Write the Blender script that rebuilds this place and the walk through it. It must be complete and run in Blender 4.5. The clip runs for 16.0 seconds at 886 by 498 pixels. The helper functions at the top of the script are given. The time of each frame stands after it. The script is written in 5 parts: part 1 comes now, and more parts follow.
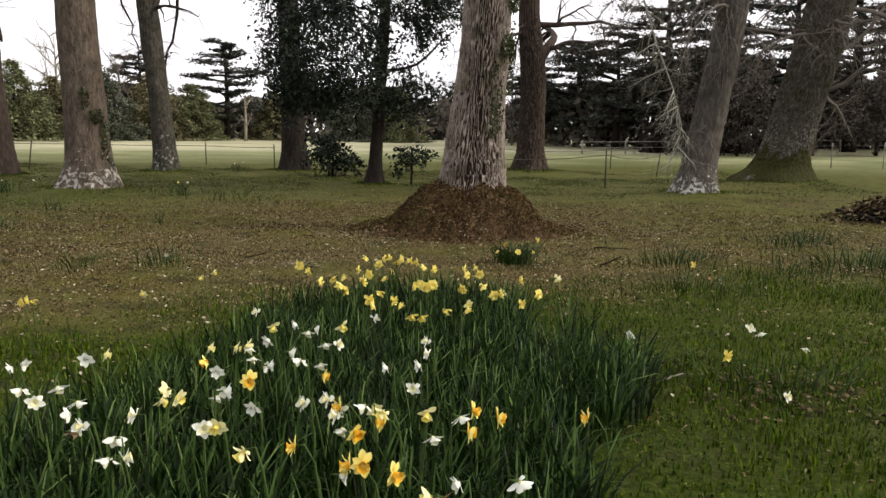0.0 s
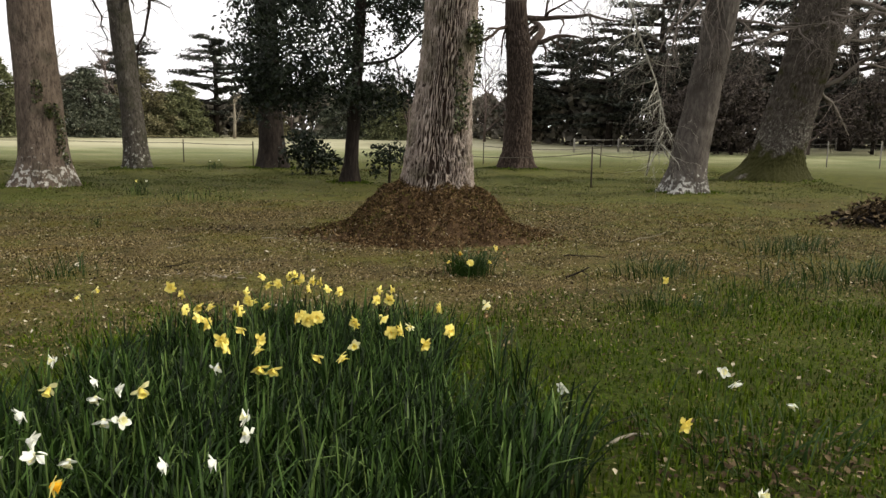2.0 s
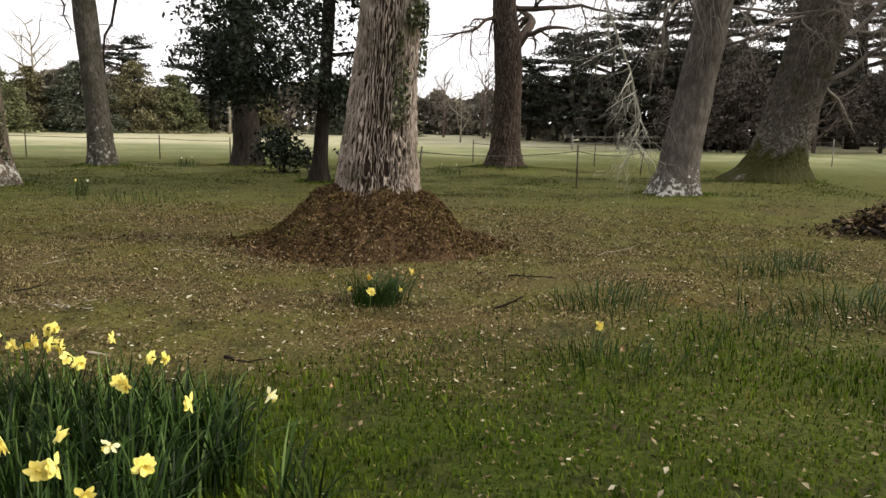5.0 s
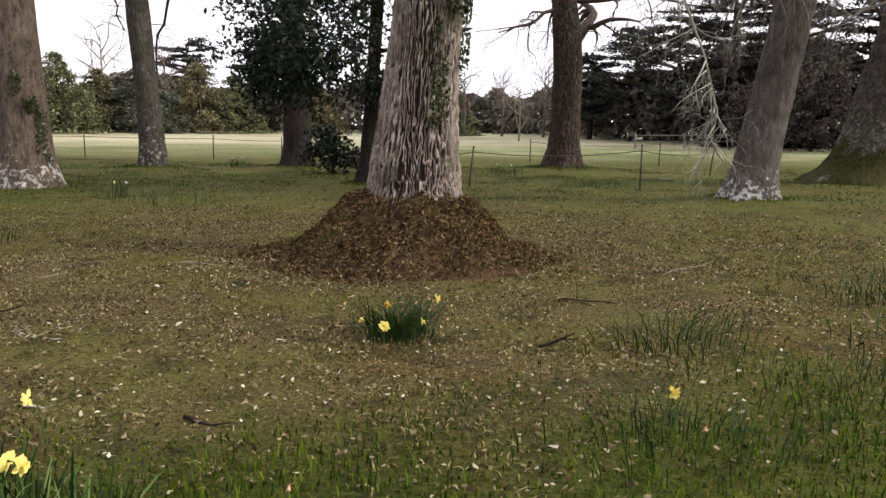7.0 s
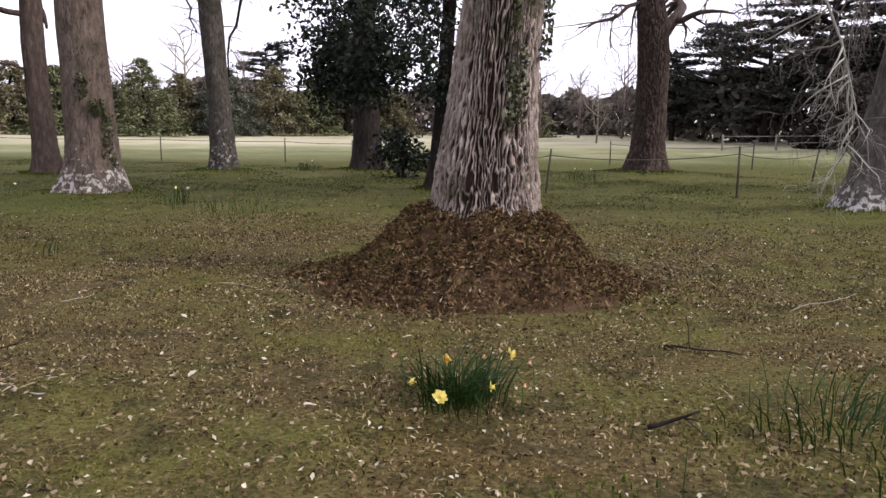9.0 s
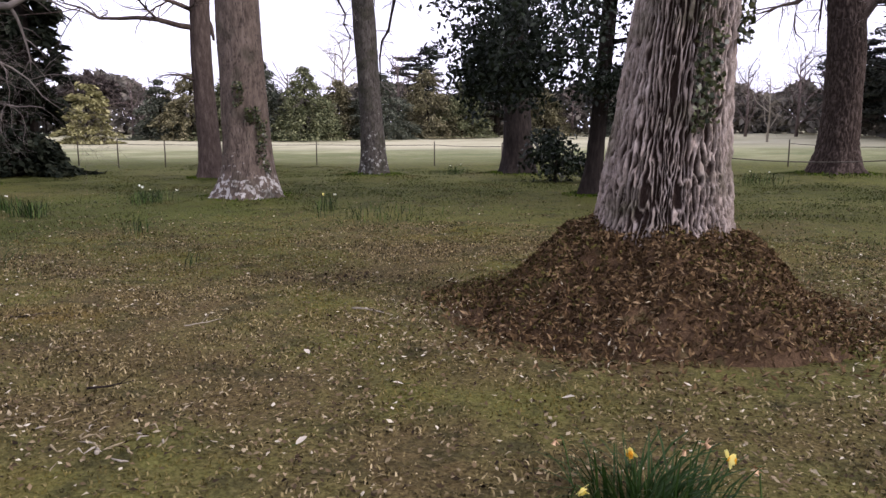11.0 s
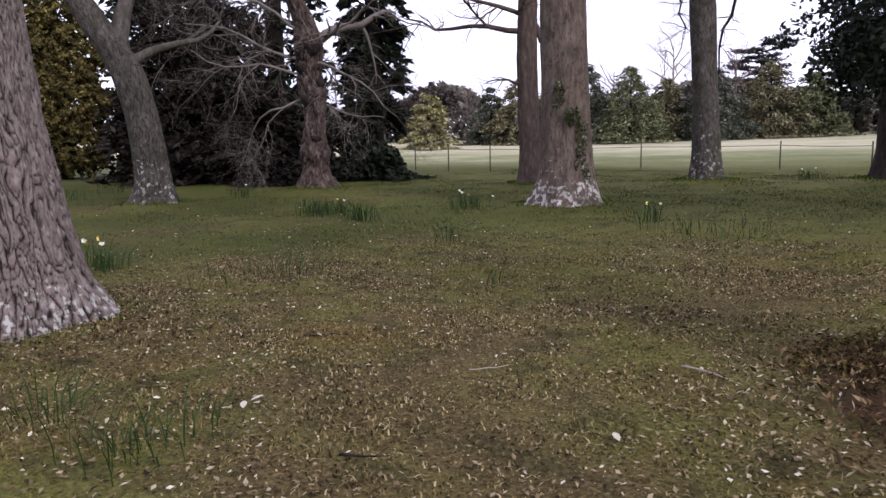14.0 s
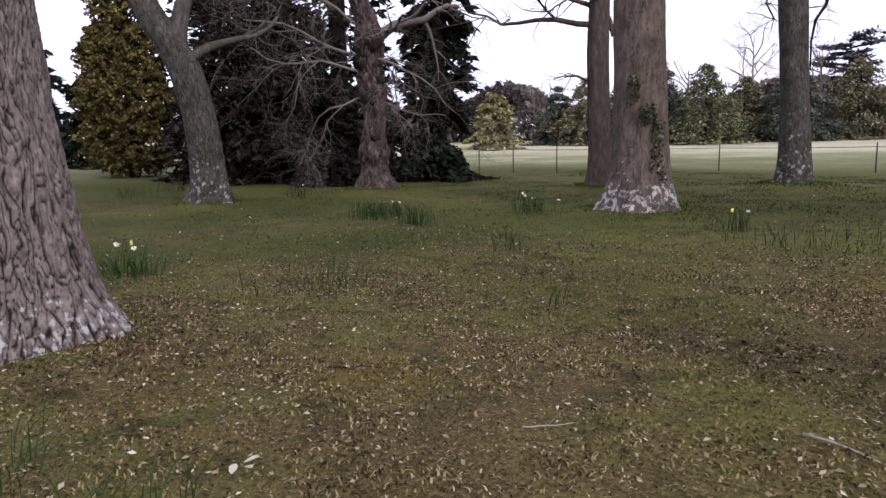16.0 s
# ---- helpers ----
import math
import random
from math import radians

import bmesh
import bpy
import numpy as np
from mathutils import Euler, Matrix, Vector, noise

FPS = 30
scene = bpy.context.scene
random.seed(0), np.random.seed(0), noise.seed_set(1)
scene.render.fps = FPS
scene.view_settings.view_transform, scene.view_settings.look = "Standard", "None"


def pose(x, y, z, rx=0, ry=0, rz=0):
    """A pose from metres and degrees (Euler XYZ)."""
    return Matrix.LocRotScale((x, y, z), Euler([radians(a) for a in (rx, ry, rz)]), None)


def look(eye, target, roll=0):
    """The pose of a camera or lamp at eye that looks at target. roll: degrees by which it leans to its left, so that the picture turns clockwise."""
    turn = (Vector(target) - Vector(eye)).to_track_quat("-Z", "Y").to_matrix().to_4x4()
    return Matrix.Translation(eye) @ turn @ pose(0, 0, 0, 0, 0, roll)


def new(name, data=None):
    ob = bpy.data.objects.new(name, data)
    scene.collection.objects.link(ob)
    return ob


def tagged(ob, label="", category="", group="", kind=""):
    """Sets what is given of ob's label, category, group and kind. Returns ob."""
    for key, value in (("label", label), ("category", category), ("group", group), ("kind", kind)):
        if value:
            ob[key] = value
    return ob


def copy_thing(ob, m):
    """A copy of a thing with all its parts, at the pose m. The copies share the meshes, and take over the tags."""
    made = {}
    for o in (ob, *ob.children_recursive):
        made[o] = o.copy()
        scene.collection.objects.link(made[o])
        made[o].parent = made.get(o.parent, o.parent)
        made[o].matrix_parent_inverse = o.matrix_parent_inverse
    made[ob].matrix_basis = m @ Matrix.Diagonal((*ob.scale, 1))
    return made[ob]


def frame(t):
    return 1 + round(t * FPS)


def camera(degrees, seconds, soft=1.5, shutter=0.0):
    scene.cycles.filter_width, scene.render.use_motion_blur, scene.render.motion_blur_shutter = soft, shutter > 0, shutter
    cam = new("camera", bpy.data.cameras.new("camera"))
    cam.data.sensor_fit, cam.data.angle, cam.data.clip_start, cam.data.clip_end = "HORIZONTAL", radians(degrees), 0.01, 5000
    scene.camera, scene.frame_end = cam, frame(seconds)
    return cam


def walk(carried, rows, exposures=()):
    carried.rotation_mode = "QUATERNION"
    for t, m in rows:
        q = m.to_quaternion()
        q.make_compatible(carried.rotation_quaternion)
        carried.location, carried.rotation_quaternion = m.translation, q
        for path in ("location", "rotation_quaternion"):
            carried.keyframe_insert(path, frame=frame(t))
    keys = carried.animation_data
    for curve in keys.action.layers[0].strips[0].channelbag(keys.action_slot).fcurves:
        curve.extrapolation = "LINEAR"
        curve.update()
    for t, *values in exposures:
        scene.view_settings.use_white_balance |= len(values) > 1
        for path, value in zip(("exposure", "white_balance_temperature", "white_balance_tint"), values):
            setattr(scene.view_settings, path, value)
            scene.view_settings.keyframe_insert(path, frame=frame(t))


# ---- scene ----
cam = camera(64.2, 16.0)
METRES, EYE, TILT, LEAN, TURN = 9.6, 1.5, 0.0, 0.0, 0.0
ROWS = [
    (0.0, 0.0, 0.0, 0.0, 0.08, -8.0, -0.54),
    (0.5, 0.0203, 0.0285, 0.002, 0.15, -8.05, -0.6),
    (1.0, 0.0326, 0.0517, 0.0011, 0.17, -8.04, -0.58),
    (1.5, 0.0444, 0.0892, 0.0028, 0.11, -8.14, -0.62),
    (2.0, 0.0622, 0.1148, -0.0016, -0.2, -8.15, -0.67),
    (2.5, 0.0851, 0.1404, 0.0032, -0.15, -8.24, -0.71),
    (3.0, 0.0981, 0.1688, 0.0016, -0.16, -8.17, -0.77),
    (3.5, 0.1111, 0.2008, 0.0053, -0.12, -8.29, -0.79),
    (4.0, 0.1302, 0.2279, 0.0023, -0.07, -8.34, -0.86),
    (6.5, 0.1881, 0.37, 0.0045, 3.37, -8.6, -0.71),
    (7.0, 0.1853, 0.4062, 0.0043, 5.1, -8.57, -0.67),
    (7.5, 0.1792, 0.4393, 0.01, 5.65, -8.61, -0.67),
    (8.0, 0.1745, 0.4745, 0.0082, 6.35, -8.6, -0.71),
    (10.5, 0.1475, 0.6306, 0.0106, 20.3, -8.41, 0.03),
    (11.0, 0.1303, 0.6591, 0.0127, 22.99, -8.42, 0.19),
    (11.5, 0.1231, 0.6872, 0.0131, 28.69, -8.28, 0.44),
    (12.0, 0.1149, 0.7025, 0.0134, 36.08, -8.08, 0.88),
    (12.5, 0.0876, 0.7225, 0.0129, 40.49, -8.01, 0.94),
    (13.0, 0.0681, 0.7433, 0.0113, 42.42, -8.01, 0.92),
    (13.5, 0.053, 0.7739, 0.0129, 44.83, -7.98, 0.93),
    (14.0, 0.0415, 0.7925, 0.014, 48.55, -7.92, 1.09),
    (14.5, 0.0169, 0.8107, 0.0144, 50.38, -7.87, 0.98),
    (15.0, -0.0029, 0.833, 0.0127, 51.43, -7.83, 0.91),
    (15.5, -0.017, 0.8593, 0.0151, 52.41, -7.89, 0.81),
    (16.0, -0.0367, 0.874, 0.013, 53.88, -7.82, 0.8),
]
walk(cam, [(t, pose(0, 0, EYE, TILT, LEAN, TURN) @ pose(METRES * x, METRES * y, METRES * z, 90 + pitch, roll, yaw)) for t, x, y, z, yaw, pitch, roll in ROWS], [(0.0, -0.14, 6850, 7), (3.5, 0.02, 7100, 4), (7.0, 0.1, 6650, 12), (11.0, 0.06, 5950, 24), (16.0, -0.15, 5800, 23)])

# ---- light ----
SUN_EL, SUN_AZ = 31.0, 98.0
world = bpy.data.worlds.new("sky_world")
scene.world = world
world.use_nodes = True
wn, wl = world.node_tree.nodes, world.node_tree.links
sky = wn.new("ShaderNodeTexSky")
sky.sky_type, sky.sun_disc = "NISHITA", False
sky.sun_elevation, sky.sun_rotation = radians(SUN_EL), radians(SUN_AZ)
sky.air_density, sky.dust_density, sky.ozone_density = 1.0, 2.0, 1.0
wco = wn.new("ShaderNodeTexCoord")
wmap = wn.new("ShaderNodeMapping")
wmap.inputs["Scale"].default_value = (1.0, 1.0, 2.6)
wl.new(wco.outputs["Generated"], wmap.inputs["Vector"])
wno = wn.new("ShaderNodeTexNoise")
wno.inputs["Scale"].default_value, wno.inputs["Detail"].default_value = 2.6, 7.0
wl.new(wmap.outputs["Vector"], wno.inputs["Vector"])
wra = wn.new("ShaderNodeValToRGB")
wra.color_ramp.elements[0].position, wra.color_ramp.elements[1].position = 0.26, 0.46
wra.color_ramp.elements[0].color = (0.55, 0.55, 0.55, 1)
wl.new(wno.outputs["Fac"], wra.inputs["Fac"])
wmix = wn.new("ShaderNodeMix")
wmix.data_type = "RGBA"
wmix.inputs[7].default_value = (14.2, 14.0, 15.2, 1)
wl.new(wra.outputs["Color"], wmix.inputs[0])
wl.new(sky.outputs["Color"], wmix.inputs[6])
wl.new(wmix.outputs[2], wn["Background"].inputs["Color"])
wn["Background"].inputs["Strength"].default_value = 0.1

sun = new("sun", bpy.data.lights.new("sun", "SUN"))
sun.data.energy, sun.data.angle, sun.data.color = 3.6, radians(20), (1.0, 0.93, 0.83)
sa, se = radians(SUN_AZ), radians(SUN_EL)
sun.matrix_world = look((math.sin(sa) * math.cos(se) * 60, math.cos(sa) * math.cos(se) * 60, math.sin(se) * 60), (0, 0, 0))


# ---- helpers of this scene ----
def vnoise(x, y, z=0.0, seed=0):
    """Smooth value noise in -1..1 on arrays."""
    x, y, z = np.broadcast_arrays(np.asarray(x, float), np.asarray(y, float), np.asarray(z, float))
    xi, yi, zi = np.floor(x).astype(np.int64), np.floor(y).astype(np.int64), np.floor(z).astype(np.int64)
    fx, fy, fz = x - xi, y - yi, z - zi
    fx, fy, fz = (f * f * (3 - 2 * f) for f in (fx, fy, fz))

    def corner(i, j, k):
        n = ((xi + i) * 374761393 + (yi + j) * 668265263 + (zi + k) * 2147483647 + seed * 974711) & 0xFFFFFFFF
        n = ((n ^ (n >> 13)) * 1274126177) & 0xFFFFFFFF
        n = ((n ^ (n >> 16)) * 2246822519) & 0xFFFFFFFF
        return ((n ^ (n >> 15)) & 0xFFFF) / 32767.5 - 1

    a = corner(0, 0, 0) * (1 - fx) + corner(1, 0, 0) * fx
    b = corner(0, 1, 0) * (1 - fx) + corner(1, 1, 0) * fx
    c = corner(0, 0, 1) * (1 - fx) + corner(1, 0, 1) * fx
    d = corner(0, 1, 1) * (1 - fx) + corner(1, 1, 1) * fx
    return (a * (1 - fy) + b * fy) * (1 - fz) + (c * (1 - fy) + d * fy) * fz


# grassy collars round the feet of the trees: x, y, height, reach
COLLARS = [(-10.68, 21.42, 0.16, 1.5), (-12.0, 30.7, 0.16, 1.4), (-6.96, 33.3, 0.14, 1.5), (-2.5, 25.3, 0.12, 0.9), (4.15, 34.7, 0.2, 1.9), (7.8, 22.0, 0.14, 1.3), (12.7, 27.2, 0.2, 2.4), (-20.1, 14.75, 0.14, 1.2), (-21.0, 20.6, 0.2, 1.4), (-16.6, 26.8, 0.14, 1.1), (-7.6, 8.93, 0.1, 1.5)]


def rise(x, y):
    """Height of the ground: level where one walks, rising gently into the far field."""
    x, y = np.asarray(x, float), np.asarray(y, float)
    s = np.maximum(0, np.hypot(x + 1, y - 6) - 8)
    far = np.minimum(s, 130)
    hill = 0.02 * s * s / (s + 2) * (far / np.maximum(s, 1e-6)) + 0.00012 * far * far
    rough = 0.018 * vnoise(x * 0.9, y * 0.9, 0, 3) + 0.008 * vnoise(x * 3.1, y * 3.1, 0, 4)
    for tx, ty, amp, reach in COLLARS:
        hill = hill + amp * np.exp(-((x - tx) ** 2 + (y - ty) ** 2) / reach ** 2)
    return hill + rough


def lush(x, y):
    """1 where the long green grass grows, 0 on the mossy, leaf-strewn lawn."""
    x, y = np.asarray(x, float), np.asarray(y, float)
    d = 8.6 - y + 0.25 * (x - 1.0) + 0.9 * vnoise(x * 0.5, y * 0.5, 0, 11) + 0.5 * vnoise(x * 1.6, y * 1.6, 0, 12)
    left = np.clip((x + 3.4 + 0.5 * vnoise(x, y, 0, 13)) / 1.5, 0, 1)
    left = np.maximum(left, np.clip((6.2 - y) / 1.0, 0, 1))
    return np.clip(d / 2.6, 0, 1) * left * np.clip((13 - y) / 2, 0, 1)


def shade(x, y):
    """0.8 where the lawn turns to thin green grass under the far trees."""
    away = np.clip((np.hypot(x + 1, y - 8) - 6.5 + 1.2 * vnoise(x * 0.6, y * 0.6, 0, 8)) / 6, 0, 0.8)
    side = np.maximum(np.clip((-3.5 - x) / 5, 0, 1), np.clip((y - 18) / 7, 0, 1))
    return away * side * np.clip(0.75 + 0.7 * vnoise(x * 0.35, y * 0.35, 0, 9) + 0.4 * vnoise(x * 1.1, y * 1.1, 0, 10), 0, 1)


def mesh_of(name, verts, faces, material, smooth=False):
    me = bpy.data.meshes.new(name)
    v = np.asarray(verts, dtype=np.float32).reshape(-1, 3)
    me.vertices.add(len(v))
    me.vertices.foreach_set("co", v.ravel())
    sizes = np.concatenate([np.full(len(f), np.asarray(f).shape[1], dtype=np.int32) for f in faces])
    loops = np.concatenate([np.asarray(f, dtype=np.int32).ravel() for f in faces])
    me.loops.add(len(loops))
    me.loops.foreach_set("vertex_index", loops)
    me.polygons.add(len(sizes))
    starts = np.concatenate([[0], np.cumsum(sizes)[:-1]]).astype(np.int32)
    me.polygons.foreach_set("loop_start", starts)
    me.update(calc_edges=True)
    me.validate()
    if smooth:
        me.polygons.foreach_set("use_smooth", np.ones(len(me.polygons), dtype=bool))
    me.materials.append(material)
    return me


class Geo:
    """Collects vertices, quads and triangles of one mesh."""

    def __init__(self):
        self.v, self.q, self.t, self.n, self.layer = [], [], [], 0, None

    def add(self, verts, quads=None, tris=None):
        verts = np.asarray(verts, float).reshape(-1, 3)
        if quads is not None and len(quads):
            self.q.append(np.asarray(quads, np.int64) + self.n)
        if tris is not None and len(tris):
            self.t.append(np.asarray(tris, np.int64) + self.n)
        self.v.append(verts)
        self.n += len(verts)

    def tube(self, pts, radii, sides=6):
        pts, radii = np.asarray(pts, float), np.asarray(radii, float)
        d = np.gradient(pts, axis=0)
        d /= np.linalg.norm(d, axis=1, keepdims=True) + 1e-9
        ref = np.array([0.31, 0.17, 0.93]) if abs(d[0][2]) < 0.8 else np.array([0.93, 0.2, 0.3])
        u = np.cross(d, ref)
        u /= np.linalg.norm(u, axis=1, keepdims=True) + 1e-9
        w = np.cross(d, u)
        a = np.arange(sides) * 2 * math.pi / sides
        ring = (pts[:, None, :] + radii[:, None, None] * (np.cos(a)[None, :, None] * u[:, None, :] + np.sin(a)[None, :, None] * w[:, None, :]))
        i, j = np.meshgrid(np.arange(len(pts) - 1), np.arange(sides), indexing="ij")
        k = (j + 1) % sides
        quads = np.stack([i * sides + j, i * sides + k, (i + 1) * sides + k, (i + 1) * sides + j], -1).reshape(-1, 4)
        n = len(pts) * sides
        caps = [(n, k2, j2) for j2, k2 in zip(range(sides), [*range(1, sides), 0])]
        m = (len(pts) - 1) * sides
        caps += [(n + 1, m + j2, m + k2) for j2, k2 in zip(range(sides), [*range(1, sides), 0])]
        self.add(np.concatenate([ring.reshape(-1, 3), pts[:1], pts[-1:]]), quads, caps)

    def leaves(self, centres, size, rng, stretch=1.6, flat=0.0, fold=0.25, along=None):
        """Small folded leaves (two triangles pairs) at the centres, turned at random; flat: how level they lie."""
        c = np.asarray(centres, float)
        n = len(c)
        nor = rng.normal(size=(n, 3))
        nor[:, 2] = np.abs(nor[:, 2]) + flat * 4
        nor /= np.linalg.norm(nor, axis=1, keepdims=True)
        u = rng.normal(size=(n, 3)) if along is None else np.asarray(along, float) + 0.35 * rng.normal(size=(n, 3))
        u -= nor * (u * nor).sum(1, keepdims=True)
        u /= np.linalg.norm(u, axis=1, keepdims=True) + 1e-9
        w = np.cross(nor, u)
        s = (size * rng.uniform(0.6, 1.35, size=n))[:, None]
        lift = nor * s * fold * rng.uniform(-0.6, 1.0, size=(n, 1))
        p = np.stack([c - u * s * stretch * 0.5, c - w * s * 0.42 + lift, c + u * s * stretch * 0.5 + lift * 0.6, c + w * s * 0.42 + lift], 1)
        b = np.arange(n)[:, None] * 4
        self.add(p.reshape(-1, 3), None, np.concatenate([b + [[0, 1, 2]], b + [[0, 2, 3]]]))

    def mesh(self, name, material, smooth=False):
        faces = []
        if self.q:
            faces.append(np.concatenate(self.q))
        if self.t:
            faces.append(np.concatenate(self.t))
        me = mesh_of(name, np.concatenate(self.v), faces, material, smooth)
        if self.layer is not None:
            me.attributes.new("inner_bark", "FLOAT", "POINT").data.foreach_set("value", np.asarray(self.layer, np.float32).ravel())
        return me


def part(name, geo, material, parent, label="", smooth=False, kind=""):
    ob = new(name, geo.mesh(name, material, smooth) if isinstance(geo, Geo) else geo)
    if parent is not None:
        ob.parent = parent
    return tagged(ob, label, kind=kind)


def base_of(name, x, y, label, category, group="", z=None, turn=0.0):
    ob = new(name)
    ob.empty_display_size = 0.2
    ob.matrix_world = pose(x, y, float(rise(x, y)) if z is None else z, 0, 0, turn)
    return tagged(ob, label, category, group)


# ---- materials ----
def material(name, stops, scale=8.0, detail=6.0, rough=0.85, bump=0.3, stretch=(1, 1, 1), island=0.0, second=None, wear=None, gloss=0.08, translucent=0.0, coords="Object", bump_scale=None, inner_shade=None):
    """Colour ramp over noise, varied per island; second: (colour, scale, low, high) patches; wear: the same again."""
    m = bpy.data.materials.new(name)
    m.use_nodes = True
    nt = m.node_tree
    n, l = nt.nodes, nt.links
    bs = n["Principled BSDF"]
    bs.inputs["Roughness"].default_value = rough
    bs.inputs["Specular IOR Level"].default_value = gloss
    co = n.new("ShaderNodeTexCoord")
    mp = n.new("ShaderNodeMapping")
    mp.inputs["Scale"].default_value = stretch
    l.new(co.outputs[coords], mp.inputs["Vector"])
    no = n.new("ShaderNodeTexNoise")
    no.inputs["Scale"].default_value, no.inputs["Detail"].default_value = scale, detail
    no.inputs["Roughness"].default_value = 0.62
    l.new(mp.outputs["Vector"], no.inputs["Vector"])
    fac = no.outputs["Fac"]
    if island:
        ge = n.new("ShaderNodeNewGeometry")
        ma = n.new("ShaderNodeMath")
        ma.operation = "MULTIPLY_ADD"
        ma.inputs[1].default_value, ma.inputs[2].default_value = island, 0.5 - island / 2
        l.new(ge.outputs["Random Per Island"], ma.inputs[0])
        mi = n.new("ShaderNodeMath")
        mi.operation = "MULTIPLY_ADD"
        mi.inputs[1].default_value = 1 - island
        mi.use_clamp = True
        ad = n.new("ShaderNodeMath")
        ad.operation = "SUBTRACT"
        ad.inputs[1].default_value = 0.5 * (1 - island)
        l.new(ma.outputs[0], ad.inputs[0])
        l.new(fac, mi.inputs[0])
        l.new(ad.outputs[0], mi.inputs[2])
        fac = mi.outputs[0]
    ra = n.new("ShaderNodeValToRGB")
    el = ra.color_ramp.elements
    while len(el) < len(stops):
        el.new(0.5)
    for e, (p, c) in zip(el, stops):
        e.position, e.color = p, (*c, 1)
    l.new(fac, ra.inputs["Fac"])
    colour = ra.outputs["Color"]
    for extra in (second, wear):
        if not extra:
            continue
        c, sc, lo, hi = extra[:4]
        n2 = n.new("ShaderNodeTexNoise")
        n2.inputs["Scale"].default_value, n2.inputs["Detail"].default_value = sc, 5.0
        l.new(co.outputs[coords], n2.inputs["Vector"])
        value = n2.outputs["Fac"]
        if len(extra) > 4:
            sx = n.new("ShaderNodeSeparateXYZ")
            l.new(co.outputs[coords], sx.inputs["Vector"])
            mz = n.new("ShaderNodeMapRange")
            mz.inputs["From Min"].default_value, mz.inputs["From Max"].default_value = extra[4], extra[5]
            mz.inputs["To Max"].default_value = -0.3
            l.new(sx.outputs["Z"], mz.inputs["Value"])
            mm = n.new("ShaderNodeMath")
            mm.operation = "ADD"
            l.new(value, mm.inputs[0])
            l.new(mz.outputs["Result"], mm.inputs[1])
            value = mm.outputs[0]
        mr = n.new("ShaderNodeMapRange")
        mr.inputs["From Min"].default_value, mr.inputs["From Max"].default_value = lo, hi
        l.new(value, mr.inputs["Value"])
        amount = mr.outputs["Result"]
        mx = n.new("ShaderNodeMix")
        mx.data_type = "RGBA"
        mx.inputs[7].default_value = (*c, 1)
        l.new(amount, mx.inputs[0])
        l.new(colour, mx.inputs[6])
        colour = mx.outputs[2]
    # furrows take the dark inner bark colour, deepened with the shade that lies there
    if inner_shade:
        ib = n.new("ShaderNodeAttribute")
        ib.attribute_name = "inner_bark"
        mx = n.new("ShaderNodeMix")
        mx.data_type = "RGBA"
        mx.inputs[7].default_value = (*inner_shade, 1)
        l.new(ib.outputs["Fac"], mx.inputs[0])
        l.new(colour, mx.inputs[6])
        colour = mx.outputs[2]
    l.new(colour, bs.inputs["Base Color"])
    if bump:
        bu = n.new("ShaderNodeBump")
        bu.inputs["Strength"].default_value, bu.inputs["Distance"].default_value = bump, 0.02
        src = no
        if bump_scale:
            src = n.new("ShaderNodeTexNoise")
            src.inputs["Scale"].default_value, src.inputs["Detail"].default_value = bump_scale, 6.0
            l.new(mp.outputs["Vector"], src.inputs["Vector"])
        l.new(src.outputs["Fac"], bu.inputs["Height"])
        l.new(bu.outputs["Normal"], bs.inputs["Normal"])
    if translucent:
        tr = n.new("ShaderNodeBsdfTranslucent")
        l.new(colour, tr.inputs["Color"])
        ms = n.new("ShaderNodeMixShader")
        ms.inputs[0].default_value = translucent
        l.new(bs.outputs[0], ms.inputs[1])
        l.new(tr.outputs[0], ms.inputs[2])
        l.new(ms.outputs[0], n["Material Output"].inputs["Surface"])
    return m


OAK = material("oak_bark", [(0.25, (0.13, 0.102, 0.084)), (0.45, (0.27, 0.222, 0.187)), (0.62, (0.38, 0.325, 0.285)), (0.8, (0.5, 0.445, 0.4))], 14, stretch=(1, 1, 0.6), bump=1.0, bump_scale=36, second=((0.09, 0.085, 0.05), 1.8, 0.52, 0.72), inner_shade=(0.026, 0.017, 0.013))
OAK_K = material("oak_bark_scaly", [(0.25, (0.055, 0.042, 0.037)), (0.5, (0.135, 0.11, 0.099)), (0.8, (0.24, 0.206, 0.19))], 14, stretch=(1, 1, 0.6), bump=1.0, bump_scale=36, second=((0.3, 0.295, 0.27), 13, 0.54, 0.6, 0.2, 1.2), inner_shade=(0.014, 0.01, 0.008))
SMOOTH = material("smooth_bark_lichen", [(0.28, (0.05, 0.038, 0.03)), (0.5, (0.098, 0.076, 0.06)), (0.75, (0.15, 0.122, 0.1))], 9, stretch=(1, 1, 0.35), bump=1.0, bump_scale=24, second=((0.34, 0.33, 0.305), 8, 0.5, 0.55, 0.35, 1.7), wear=((0.045, 0.04, 0.028), 1.6, 0.54, 0.74), inner_shade=(0.03, 0.024, 0.02))
GREYBARK = material("grey_bark_lichen", [(0.28, (0.026, 0.023, 0.019)), (0.5, (0.062, 0.055, 0.046)), (0.75, (0.11, 0.1, 0.088))], 11, stretch=(1, 1, 0.4), bump=1.0, bump_scale=28, second=((0.26, 0.26, 0.235), 9, 0.54, 0.58, 0.2, 4.5), wear=((0.035, 0.034, 0.022), 1.8, 0.48, 0.68), inner_shade=(0.02, 0.017, 0.014))
